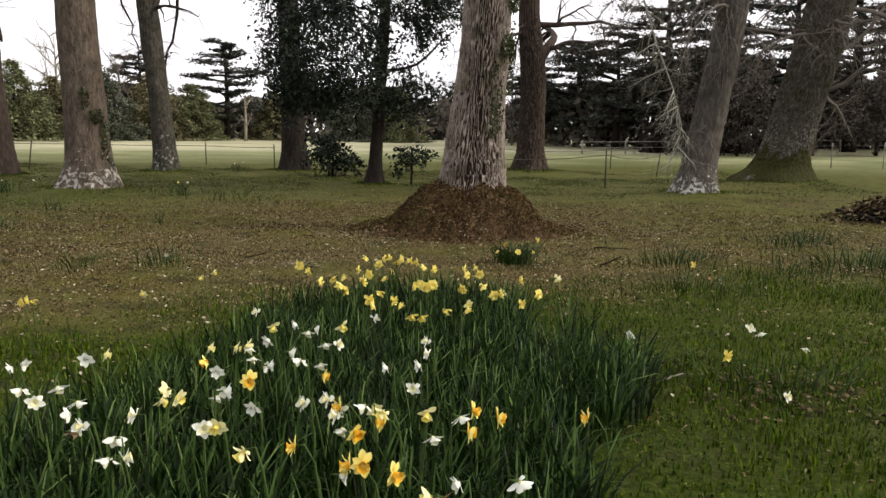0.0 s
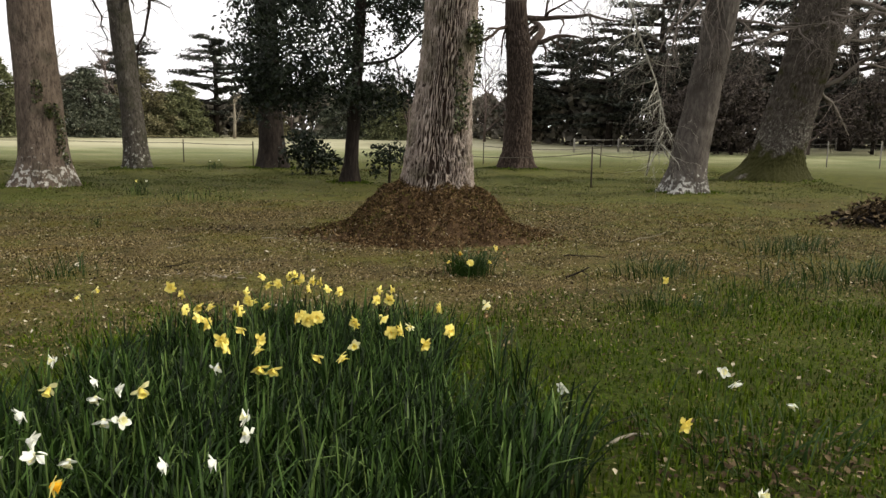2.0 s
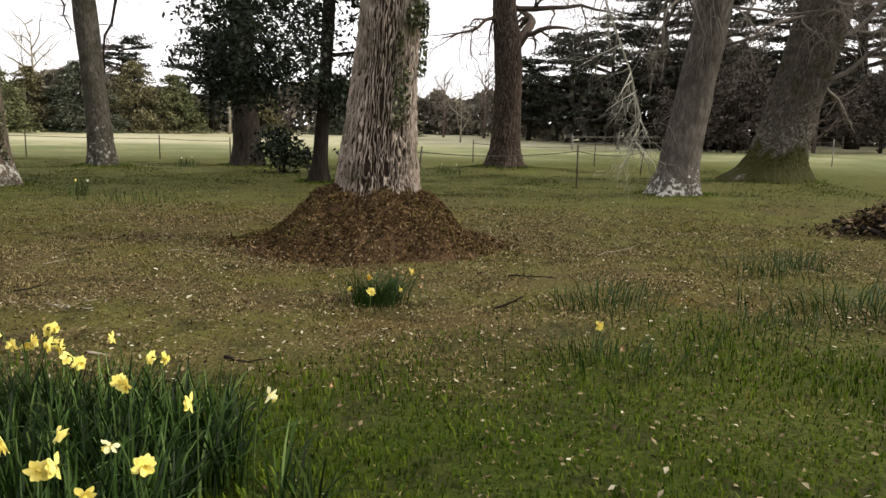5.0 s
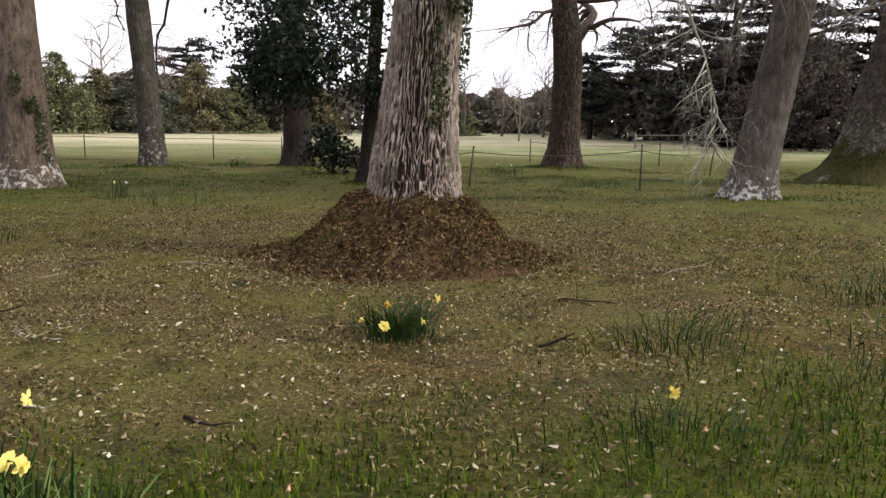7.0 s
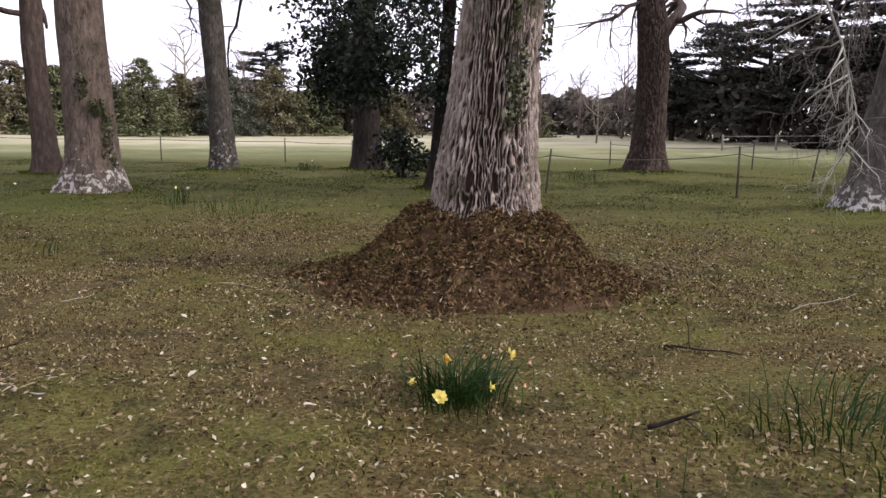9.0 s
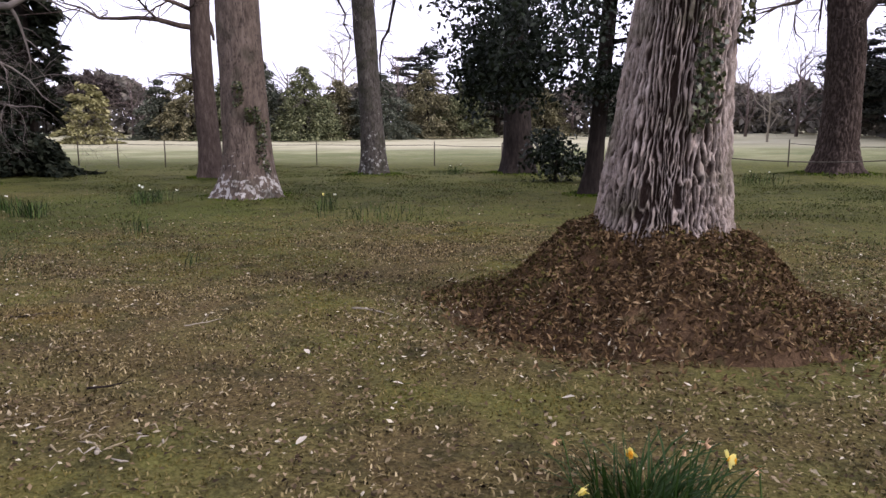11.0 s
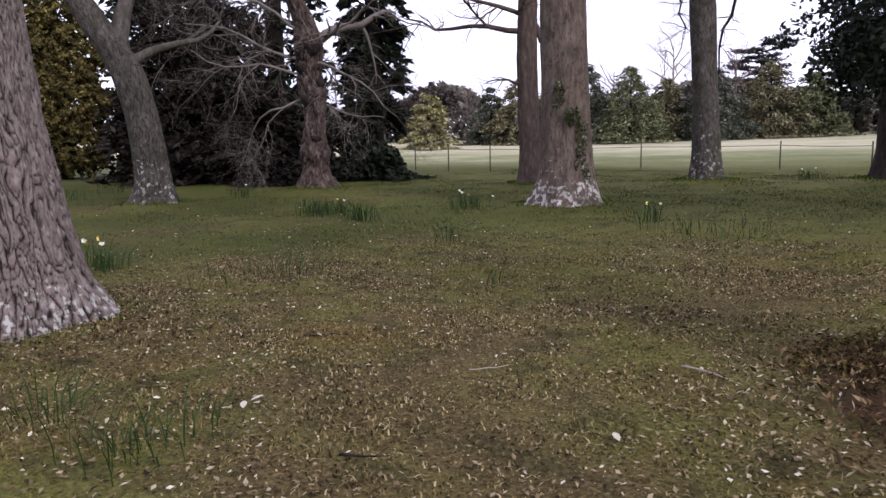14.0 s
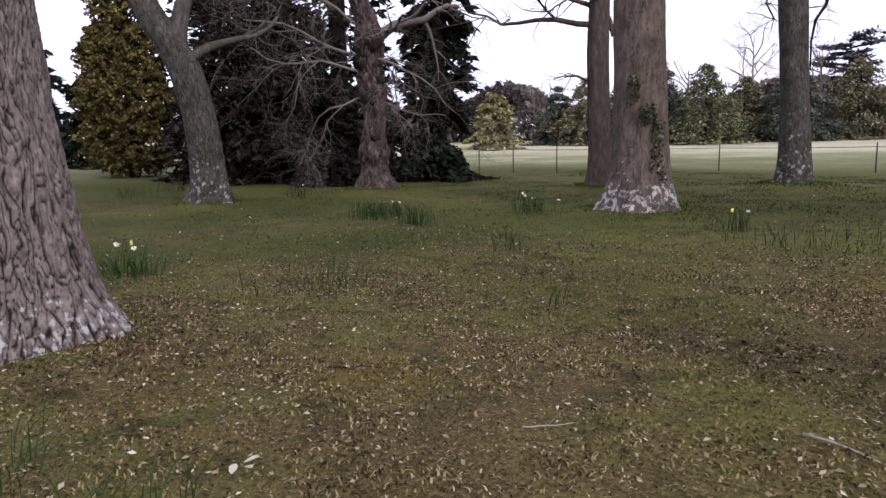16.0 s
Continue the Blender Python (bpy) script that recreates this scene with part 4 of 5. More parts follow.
# broken stump and heap of roots at the edge of the grass
stump = base_of("root_heap", 9.3, 15.0, "low dark heap of roots and dead leaves on the grass", "mound")
mg, rng = Geo(), np.random.default_rng(52)
for i in range(34):
    a = rng.uniform(0, 6.28)
    bough(mg, (rng.normal() * 0.35, rng.normal() * 0.3, rng.uniform(0.05, 0.3)), (math.cos(a), math.sin(a), rng.uniform(-0.1, 0.25)), rng.uniform(0.4, 0.9), rng.uniform(0.03, 0.08), rng, 1, 0.3, 0.12, 6, 2, 5)
part("root_tangle", mg, DARKBARK, stump, smooth=True, kind="stuff")
mg = Geo()
p = rng.normal(size=(1800, 3)) * [0.5, 0.45, 0.12]
p[:, 2] = np.abs(p[:, 2]) * np.exp(-(p[:, 0] ** 2 + p[:, 1] ** 2)) + 0.32 * np.exp(-2 * (p[:, 0] ** 2 + p[:, 1] ** 2))
mg.leaves(p, 0.06, rng, 1.5, flat=0.2, fold=0.5)
part("dead_leaves", mg, BROWNLEAF, stump, kind="stuff")


# ---- far trees ----
def far_place(az, dist):
    a = radians(az)
    return -math.sin(a) * dist - 0.5, math.cos(a) * dist + 4.0


def conifer(name, x, y, h, r, mat, label, seed, leaf=0.42, count=2600, sag=0.25, blunt=0.75, group="", z_low=0.0):
    """Tiers of drooping boughs round a stem, each clothed in needle sprays."""
    rng = np.random.default_rng(seed)
    root = base_of(name, x, y, label, "conifer", group)
    g = Geo()
    g.tube([(0, 0, -0.2), (0.05, 0, h * 0.5), (0, 0, h * 0.96)], [0.045 * h * 0.6, 0.03 * h * 0.6, 0.02], 7)
    part("trunk", g, DARKBARK, root, smooth=True)
    pts, along = [], []
    tiers = max(9, int(h * 2.2))
    for i in range(tiers):
        f = (i + rng.uniform(0, 0.7)) / tiers
        z = z_low + (h - z_low) * f
        rad = r * (1 - f ** 1.25) ** blunt * rng.uniform(0.8, 1.08)
        m = max(5, int(9 * (1 - f) + 3))
        for k in range(m):
            a = rng.uniform(0, 2 * math.pi)
            nn = max(6, int(count / tiers / m * (0.45 + 1.3 * (1 - f))))
            q = rng.uniform(0.15, 1, nn) ** 0.55
            wob = rng.normal(size=(nn, 3)) * np.array([0.1, 0.1, 0.06]) * r * 0.55
            reach = rad * rng.uniform(0.75, 1.12)
            pts.append(np.stack([np.cos(a) * q * reach, np.sin(a) * q * reach, z - sag * reach * q * q + 0.06 * reach * q], -1) + wob)
            along.append(np.tile([math.cos(a), math.sin(a), -0.45], (nn, 1)))
    p = np.concatenate(pts)
    p[:, 2] = np.maximum(p[:, 2], 0.05)
    g = Geo()
    g.leaves(p, leaf, rng, 1.9, 0.15, 0.3, np.concatenate(along))
    part("crown", g, mat, root)
    return root


def cedar(x, y, h, r, label, seed, mat=None, count=9500, leaf=0.25):
    """A spreading cedar: stem, level plates of foliage with gaps between."""
    rng = np.random.default_rng(seed)
    root = base_of("cedar_tree", x, y, label, "cedar", "far cedars")
    g = Geo()
    g.tube([(0, 0, -0.2), (0.2, 0, h * 0.4), (0, 0.1, h * 0.93)], [0.035 * h, 0.026 * h, 0.05], 8)
    plates = int(20 + h * 1.1)
    pts = []
    for i in range(plates):
        f = 0.18 + 0.8 * (i + rng.uniform(0, 0.9)) / plates
        a = i * 2.399 + rng.uniform(-0.6, 0.6)
        reach = r * (0.5 + 0.5 * math.sin(math.pi * min(1, 0.12 + f * 0.7))) * rng.uniform(0.45, 1.1) * (1.0 if f < 0.9 else 0.75)
        up = rng.uniform(-0.12, 0.22) * reach
        nn = max(8, int(count / plates / 7))
        for k in range(7):
            b = a + rng.uniform(-0.55, 0.55)
            end = np.array([math.cos(b) * reach, math.sin(b) * reach, up]) * [1, 1, rng.uniform(0.7, 1.3)] * rng.uniform(0.6, 1.0)
            q = rng.uniform(0.25, 1, nn)[:, None] ** 0.7
            sag = 0.09 * reach * (q * q - q)
            pts.append(np.array([0, 0, h * f]) + end * q + np.concatenate([0 * q, 0 * q, sag], 1) + rng.normal(size=(nn, 3)) * [0.34, 0.34, 0.11])
            if k < 2:
                g.tube([(0, 0, h * f - 0.2), end * 0.5 + [0, 0, h * f - 0.12], end * 0.95 + [0, 0, h * f]], [0.011 * h, 0.007 * h, 0.015], 5)
    part("trunk", g, DARKBARK, root, smooth=True)
    g = Geo()
    g.leaves(np.concatenate(pts), leaf, rng, 1.8, 0.3, 0.3)
    part("crown", g, mat or CEDAR, root)
    return root


def bare_tree(x, y, h, r, label, seed, mat, boughs=9, thick=0.02, name="bare_tree", low=0.25, lv=3, kids=5):
    rng = np.random.default_rng(seed)
    root = base_of(name, x, y, label, "tree", "far bare trees")
    g = Geo()
    g.tube([(0, 0, -0.2), (0.1, 0, h * 0.4), (0, 0.1, h * 0.9)], [thick * h, thick * h * 0.7, thick * h * 0.15], 7)
    part("trunk", g, mat, root, smooth=True)
    g = Geo()
    for i in range(boughs):
        f = low + (0.85 - low) * i / boughs
        a = i * 2.4 + rng.uniform(-0.5, 0.5)
        bough(g, (0, 0, h * f), (math.cos(a), math.sin(a), rng.uniform(0.5, 1.4)), min(r * 1.5, h * 0.5) * rng.uniform(0.7, 1.1) * (1.15 - 0.6 * f), thick * h * 0.42, rng, lv, 0.2, 0.0, 5, kids, 5, 0.3)
    part("bough", g, mat, root)
    return root


# dark cedars on the far side of the field
for i, (az, dist, h, r) in enumerate([(17.3, 96, 13.0, 7.0), (23.5, 105, 12, 6), (-8.0, 84, 9.5, 5), (-11.3, 80, 12.0, 6), (-14.5, 76, 12.5, 6.5), (-18.3, 72, 17.0, 8.0), (-22.5, 74, 14.5, 7.0), (-27.5, 70, 17.5, 8.5), (-31.5, 70, 17.0, 8.0), (-36, 70, 16.0, 8.0)]):
    cedar(*far_place(az, dist), h, r, "dark spreading cedar with level tiers of foliage across the field", 100 + i)

# rounded and pointed conifers along the field's edge
for i, (az, dist, h, r, kindno) in enumerate([(32.0, 84, 8.0, 4.8, 0), (29.6, 90, 7.0, 4.2, 1), (26.2, 88, 8.0, 4.8, 2), (22.6, 92, 8.2, 5.2, 1), (19.9, 93, 7.2, 4.6, 0), (35.2, 86, 8.6, 4.6, 2), (37.5, 84, 7.2, 4.4, 0), (40.4, 86, 7.4, 4.2, 1), (42.6, 88, 6.6, 3.6, 2), (13.6, 98, 6.2, 4.0, 1), (7, 96, 7, 4.6, 2), (3.5, 94, 7.5, 4.6, 0), (-24.8, 66, 6.0, 4.0, 3), (-20, 66, 5.0, 4.0, 3)]):
    conifer("conifer", *far_place(az, dist), h, 1.15 * r, (GREENCON, OLIVECON, DUSKCON, BROWNCON)[kindno], ("green bushy conifer at the field's edge", "olive bushy conifer at the field's edge", "dark bushy conifer at the field's edge", "brown bushy conifer at the field's edge")[kindno], 140 + i, leaf=0.19, count=12500, blunt=0.66, sag=0.35, group="conifers at the field's edge")
conifer("golden_conifer", *far_place(47.2, 76), 5.6, 3.1, GOLDFAR, "round golden conifer standing in the far field", 170, leaf=0.26, count=5000, blunt=0.45)

# two broad domed pines behind the golden conifer
for az, dist, h, r in ((47.3, 96, 7.6, 3.4), (50.4, 104, 5.8, 3.6)):
    x, y = far_place(az, dist)
    leafy_crown("umbrella_pine", x, y, "dark domed pine beyond the far field", [(0, 0, h * 0.72, r, r, h * 0.24), (0, 0, h * 0.86, r * 0.6, r * 0.6, h * 0.16), (r * 0.5, 0, h * 0.6, r * 0.5, r * 0.5, h * 0.14)], 5200, 0.3, THICKET, int(az * 10), category="pine", spray=0.5)

# bare trees across the field
for i, (az, dist, h, r) in enumerate([(44.6, 92, 7.2, 4), (43.2, 90, 7.0, 4), (42.0, 93, 6.6, 4), (2.0, 90, 9.5, 5), (-1.0, 92, 9.0, 5), (-4.3, 90, 9.5, 5), (-6.0, 84, 8.5, 4.5), (11.5, 98, 7.0, 5), (-29.5, 60, 7.5, 5), (-24, 62, 7, 5), (25, 96, 11, 5), (33.5, 96, 10, 5)]):
    bare_tree(*far_place(az, dist), h, r, "leafless purple-brown tree beyond the field", 180 + i, HAZETWIG, boughs=12, low=0.12, kids=4)
for az, dist, h, r in ((-21.0, 60, 6.0, 3.4), (-24.3, 58, 6.8, 3.6), (-33.5, 62, 7.0, 4.0)):
    x, y = far_place(az, dist)
    leafy_crown("brown_thicket", x, y, "reddish-brown leafless thicket beyond the rail fence", [(0, 0, h * 0.45, r, r, h * 0.4), (0.5, 0, h * 0.75, r * 0.6, r * 0.6, h * 0.25)], 5200, 0.17, THICKET, int(700 - az), category="thicket", spray=0.7)
bare_tree(*far_place(29.2, 92), 13.0, 4.5, "tall pale leafless tree beyond the field", 200, PALETWIG, boughs=11, thick=0.017)
bare_tree(*far_place(-2.7, 74), 6.4, 3.4, "small pale leafless tree beyond the field", 201, PALETWIG, boughs=10, thick=0.018, low=0.15)
bare_tree(*far_place(15.9, 90), 6.5, 1.5, "pale dead tree stem across the field", 202, PALETWIG, boughs=4, thick=0.035, lv=1)

# low woods behind everything
rng = np.random.default_rng(60)
g = Geo()
n = 50000
az = np.radians(rng.uniform(-60, 62, n))
top = 6.4 + 2.2 * vnoise(az * 14, az * 3, 0, 61) + 1.6 * vnoise(az * 45, 0.5, 0, 62)
right = np.clip((np.radians(-2) - az) / 0.15, 0, 1)
dist = 112 - 26 * right + rng.uniform(-5, 5, n)
wx, wy = -np.sin(az) * dist, np.cos(az) * dist
wz = rise(wx, wy) + (top + 2.0 * right) * rng.uniform(0, 1, n) ** 0.8
g.leaves(np.stack([wx, wy, wz], -1), 0.7, rng, 1.5)
part("far_woods", g, FARWOOD, None, kind="stuff")
tagged(bpy.data.objects["far_woods"], "dark woods closing the view beyond the park field", "woodland", kind="stuff")

# ---- dark conifers and the golden one beyond the craggy tree ----
BROWNISH, FEATHERY = "large dark brown-green cypress sweeping to the ground", "tall dark cypress with feathery drooping boughs"
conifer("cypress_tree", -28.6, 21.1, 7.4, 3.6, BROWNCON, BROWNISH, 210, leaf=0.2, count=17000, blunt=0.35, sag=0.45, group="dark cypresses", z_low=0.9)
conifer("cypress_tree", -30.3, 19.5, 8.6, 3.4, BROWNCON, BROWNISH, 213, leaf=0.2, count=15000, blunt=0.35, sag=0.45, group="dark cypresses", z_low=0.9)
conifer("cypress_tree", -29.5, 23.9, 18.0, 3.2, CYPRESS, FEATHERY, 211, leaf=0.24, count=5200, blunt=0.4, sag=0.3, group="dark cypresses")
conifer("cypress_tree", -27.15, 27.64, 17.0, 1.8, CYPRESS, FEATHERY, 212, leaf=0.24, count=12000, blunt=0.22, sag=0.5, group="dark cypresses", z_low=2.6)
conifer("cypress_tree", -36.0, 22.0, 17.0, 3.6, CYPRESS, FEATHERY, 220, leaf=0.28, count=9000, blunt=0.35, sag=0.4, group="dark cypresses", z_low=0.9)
leafy_crown("golden_cypress", -36.45, 16.5, "dense columnar golden-green cypress with rounded sprays", [(0, 0, 1.7, 2.3, 2.3, 1.6), (0.1, 0, 3.6, 2.45, 2.4, 1.7), (-0.1, 0, 5.6, 2.2, 2.2, 1.7), (0, 0, 7.6, 1.6, 1.6, 1.7), (0, 0, 9.6, 1.1, 1.1, 1.8), (0, 0, 11.4, 0.6, 0.6, 1.4)], 52000, 0.12, GOLDCON, 214, category="conifer", spray=0.3)
conifer("cypress_tree", -47.4, 17.6, 8.5, 3.0, CYPRESS, "dark cypress standing further back", 215, leaf=0.36, count=5000, blunt=0.5, group="dark cypresses")
conifer("cypress_tree", -52.0, 13.8, 8.0, 3.6, CYPRESS, "dark cypress standing further back", 216, leaf=0.36, count=5000, blunt=0.5, group="dark cypresses")
JUNIPER = "low dark spreading juniper heap under the cypresses"
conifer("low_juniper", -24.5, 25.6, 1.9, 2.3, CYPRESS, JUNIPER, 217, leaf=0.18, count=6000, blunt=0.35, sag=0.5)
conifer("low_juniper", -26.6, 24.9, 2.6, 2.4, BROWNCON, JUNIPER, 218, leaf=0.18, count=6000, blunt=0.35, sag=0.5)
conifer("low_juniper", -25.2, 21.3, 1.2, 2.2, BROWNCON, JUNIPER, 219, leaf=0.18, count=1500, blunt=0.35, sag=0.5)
# ---- rope fence of thin posts ----
fence = base_of("rope_fence", 5.6, 24.6, "thin dark posts with a slack rope between them", "fence", z=0.0)
POSTS = [(0.66, 25.5, 1.25, 6), (5.65, 24.8, 1.35, 0), (9.45, 31.6, 1.1, 8), (8.98, 38.4, 1.2, 2), (3.0, 40.9, 1.2, 0), (-8.7, 36.5, 1.2, 0), (-12.9, 38.6, 1.2, 0), (-18.9, 37.3, 1.2, 0), (-24.1, 32.3, 1.25, 0), (-25.8, 31.1, 1.3, 0), (-28.5, 31.2, 1.2, 0), (-18.0, 30.8, 1.3, 9), (-1.2, 26.6, 1.3, 0), (21.0, 38.6, 1.35, 0), (22.9, 37.1, 1.35, 0)]
tops = []
for x, y, h, lean in POSTS:
    z = float(rise(x, y))
    g = Geo()
    t = Vector((math.sin(radians(lean)) * h, 0, math.cos(radians(lean)) * h))
    g.tube([(0, 0, -0.15), t * 0.5, t * 0.98, t], [0.032, 0.03, 0.028, 0.012], 8)
    ob = part("post", g, POSTMAT if x < 15 else PALEPOST, fence)
    ob.location = (x - 5.6, y - 24.6, z)
    tops.append(np.array([x - 5.6, y - 24.6, z]) + np.array(t) * 0.85)
for a, b in ((0, 1), (1, 2), (4, 3), (12, 0), (5, 6), (6, 7), (8, 9), (9, 10), (7, 8)):
    g = Geo()
    f = np.linspace(0, 1, 14)[:, None]
    line = tops[a] * (1 - f) + tops[b] * f
    line[:, 2] -= (0.14 if a < 5 or a == 12 else 0.03) * (4 * f * (1 - f))[:, 0]
    g.tube(line, np.full(14, 0.014), 5)
    part("rope", g, ROPE, fence)

# pale rail fence far across the field
rail = base_of("rail_fence", 10.0, 64.0, "pale wooden post-and-rail fence across the far field", "fence", z=0.0)
for i in range(12):
    x, y = 12 + i * 4.0, 62.0 + 3.0 * math.sin(i * 0.3)
    z = float(rise(x, y))
    g = Geo()
    g.tube([(0, 0, -0.2), (0, 0, 0.6), (0, 0, 1.2)], [0.08, 0.075, 0.06], 6)
    ob = part("post", g, PALEPOST, rail)
    ob.location = (x - 10, y - 64, z)
    if i < 11:
        x2, y2 = x + 4.0, 62.0 + 3.0 * math.sin((i + 1) * 0.3)
        z2 = float(rise(x2, y2))
        for hh in (0.55, 1.05):
            g = Geo()
            g.tube([(x - 10, y - 64, z + hh), ((x + x2) / 2 - 10, (y + y2) / 2 - 64, (z + z2) / 2 + hh), (x2 - 10, y2 - 64, z2 + hh)], [0.03, 0.03, 0.03], 4)
            part("rail", g, PALEPOST, rail)


# ---- daffodils ----
def petal_geo(g, m, length, width, bend, curl=0.12):
    """One pointed, cupped petal along +x of the pose m."""
    rows = [(0.0, 0.12, 0.0), (0.3, 0.85, 0.3), (0.62, 1.0, 0.75), (0.86, 0.55, 0.95), (1.0, 0.0, 1.0)]
    v = []
    for f, w, b in rows:
        for side, up in ((-1, curl), (0, 0.0), (1, curl)):
            v.append(m @ Vector((length * f, side * width * w / 2, bend * b + up * width * w)))
    q = [(i * 3 + j, i * 3 + j + 1, i * 3 + j + 4, i * 3 + j + 3) for i in range(4) for j in range(2)]
    g.add([tuple(p) for p in v], q)


def daffodil(label, petal_mat, cup_mat, cup, size, height, nod, seed, wilted=False, petals=6, group="daffodils"):
    """A flower on a curved stem: stem, sheath, each petal, and a frilled trumpet."""
    rng = np.random.default_rng(seed)
    root = new("daffodil")
    tagged(root, label, "flower", group)
    neck = Vector((0.05 + 0.02 * rng.normal(), 0.01 * rng.normal(), height))
    g = Geo()
    g.tube([(0, 0, -0.02), (0.012, 0.004, height * 0.5), (0.03, 0, height * 0.85), tuple(neck - Vector((0.012, 0, 0.004))), tuple(neck + Vector((0.018, 0, -0.006)))], [0.0042, 0.004, 0.0036, 0.003, 0.005], 6)
    part("stem", g, STEM, root, smooth=True)
    face = Matrix.Translation(neck + Vector((0.02, 0, -0.008))) @ pose(0, 0, 0, 0, 90 + nod, 0)
    for i in range(petals):
        m = face @ pose(0, 0, 0, 0, 0, i * 360 / petals + rng.uniform(-8, 8)) @ pose(0, 0, 0.002 * (i % 2), 0, rng.uniform(-48, 22) + (35 if wilted else 0), 0)
        g = Geo()
        petal_geo(g, m, size * rng.uniform(0.85, 1.08) * (0.75 if wilted else 1), size * 0.62 * (0.5 if wilted else 1), size * rng.uniform(0.0, 0.3))
        part("petal", g, petal_mat, root, smooth=True)
    g = Geo()
    sides, rows = 12, [(0.0, 0.16), (0.3, 0.2), (0.7, 0.24), (0.92, 0.32), (1.0, 0.38)]
    v = []
    for f, r in rows:
        for k in range(sides):
            a = k * 2 * math.pi / sides
            rr = r * size * (1 + (0.14 * (-1) ** k if f > 0.9 else 0)) * cup[1]
            v.append(tuple(face @ Vector((rr * math.cos(a), rr * math.sin(a), f * size * cup[0]))))
    q = [(i * sides + k, i * sides + (k + 1) % sides, (i + 1) * sides + (k + 1) % sides, (i + 1) * sides + k) for i in range(len(rows) - 1) for k in range(sides)]
    v.append(tuple(face @ Vector((0, 0, 0.05 * size))))
    g.add(v, q, [(len(v) - 1, k, (k + 1) % sides) for k in range(sides)])
    part("trumpet", g, cup_mat, root, smooth=True)
    return root


KINDS = {
    "white": [daffodil("white daffodil with a pale trumpet on a green stem", WHITE_P, CREAM_P if i else WHITE_P, (0.6, 1.0), 0.041, 0.52, (20, 48, -10)[i], 300 + i) for i in range(3)],
    "cream": [daffodil("cream daffodil with a yellow trumpet on a green stem", CREAM_P, YELLOW_P, (0.8, 1.0), 0.042, 0.53, (15, 40)[i], 310 + i) for i in range(2)],
    "yellow": [daffodil("yellow double daffodil on a green stem", YELLOW_P, YELLOW_P, (0.6, 1.0), 0.042, 0.53, (5, 25, 45)[i], 320 + i, petals=(10, 13, 8)[i]) for i in range(3)],
    "orange": [daffodil("orange-yellow daffodil with a deep trumpet", YELLOW_P, GOLD_P, (0.7, 1.2), 0.042, 0.52, (5, 25)[i], 330 + i, petals=(8, 6)[i]) for i in range(2)],
    "withered": [daffodil("withered brown daffodil drooping on its stem", WITHER_P, WITHER_P, (0.6, 0.8), 0.042, 0.48, 55, 340, wilted=True)],
}
first_use = set()
frng = random.Random(71)


def plant(kind, spots, face=None, sink=0.0):
    for x, y in spots:
        src = frng.choice(KINDS[kind])
        turn = frng.uniform(-215, 35) if face is None else face + frng.uniform(-50, 50)
        s = frng.uniform(0.93, 1.08)
        # the neck stands a little off the foot, on the side that it faces
        m = pose(x - 0.05 * math.cos(radians(turn)), y - 0.05 * math.sin(radians(turn)), float(rise(x, y)) - sink, frng.uniform(-7, 7), frng.uniform(-7, 7), turn)
        ob = src if src.name not in first_use else copy_thing(src, m)
        first_use.add(src.name)
        ob.matrix_basis = m @ Matrix.Diagonal((s, s, s, 1))


YELLOW = [(-1.2, 5.63), (-1.12, 5.73), (-0.52, 6.37), (-0.58, 6.06), (-0.46, 5.99), (-0.35, 5.93), (-0.23, 5.85), (-0.16, 5.86), (-0.62, 5.78), (-0.59, 5.41), (-0.58, 5.22), (-0.5, 5.3), (-0.85, 5.22), (-0.74, 5.18), (-0.74, 4.92), (-0.63, 4.9), (-0.2, 5.02), (-0.2, 4.91), (-0.11, 4.98), (-0.33, 4.65), (-0.45, 4.55), (-0.3, 4.31), (-0.23, 4.14), (0.08, 4.28), (0.17, 4.95), (0.26, 4.79), (0.43, 4.68), (0.27, 5.4), (0.21, 5.88), (0.19, 5.67), (0.57, 5.27), (0.67, 4.82)]
WHITE = [(-1.93, 3.15), (-1.69, 2.76), (-1.52, 2.67), (-1.4, 2.55), (-1.21, 2.37), (-1.05, 2.29), (-0.98, 2.11), (-0.84, 2.63), (-0.93, 2.99), (-0.99, 2.9), (-0.48, 2.68), (-0.87, 3.62), (-0.88, 3.32), (-0.8, 3.21), (-0.74, 3.25), (-1.02, 4.16), (-0.7, 3.93), (-0.76, 3.79), (-0.55, 3.48), (-0.5, 3.24), (-0.17, 3.09), (-0.12, 3.19), (-0.01, 3.43), (-0.46, 4.14), (-0.3, 2.55), (-0.3, 2.38), (-0.36, 2.49), (-0.07, 2.35), (0.1, 2.6), (-0.27, 2.11), (0.09, 2.06), (0.13, 1.99), (-1.56, 3.11), (-0.8, 2.27)]
CREAM = [(-1.15, 2.71), (-1.05, 2.57), (-1.07, 2.79), (-1.25, 3.46), (-1.09, 3.44), (-1.01, 3.42), (-0.73, 2.34), (-0.56, 2.1), (-0.95, 3.82), (-0.52, 3.69), (-0.27, 2.79), (-0.15, 2.63), (-0.09, 2.51), (0.05, 1.98), (-1.64, 3.29), (0.13, 4.57), (0.52, 4.97), (0.85, 5.43)]
ORANGE = [(-1.04, 3.17), (-0.82, 2.84), (-0.53, 3.05), (-0.31, 2.7), (-0.2, 2.52), (-0.44, 2.25), (-0.37, 2.32), (0.01, 2.41), (0.11, 2.71), (0.18, 2.54), (-0.21, 2.11), (-0.18, 2.07), (-0.2, 2.15)]
plant("yellow", YELLOW)
plant("yellow", [(x + 0.06, y - 0.05) for x, y in YELLOW[2:30:2]])
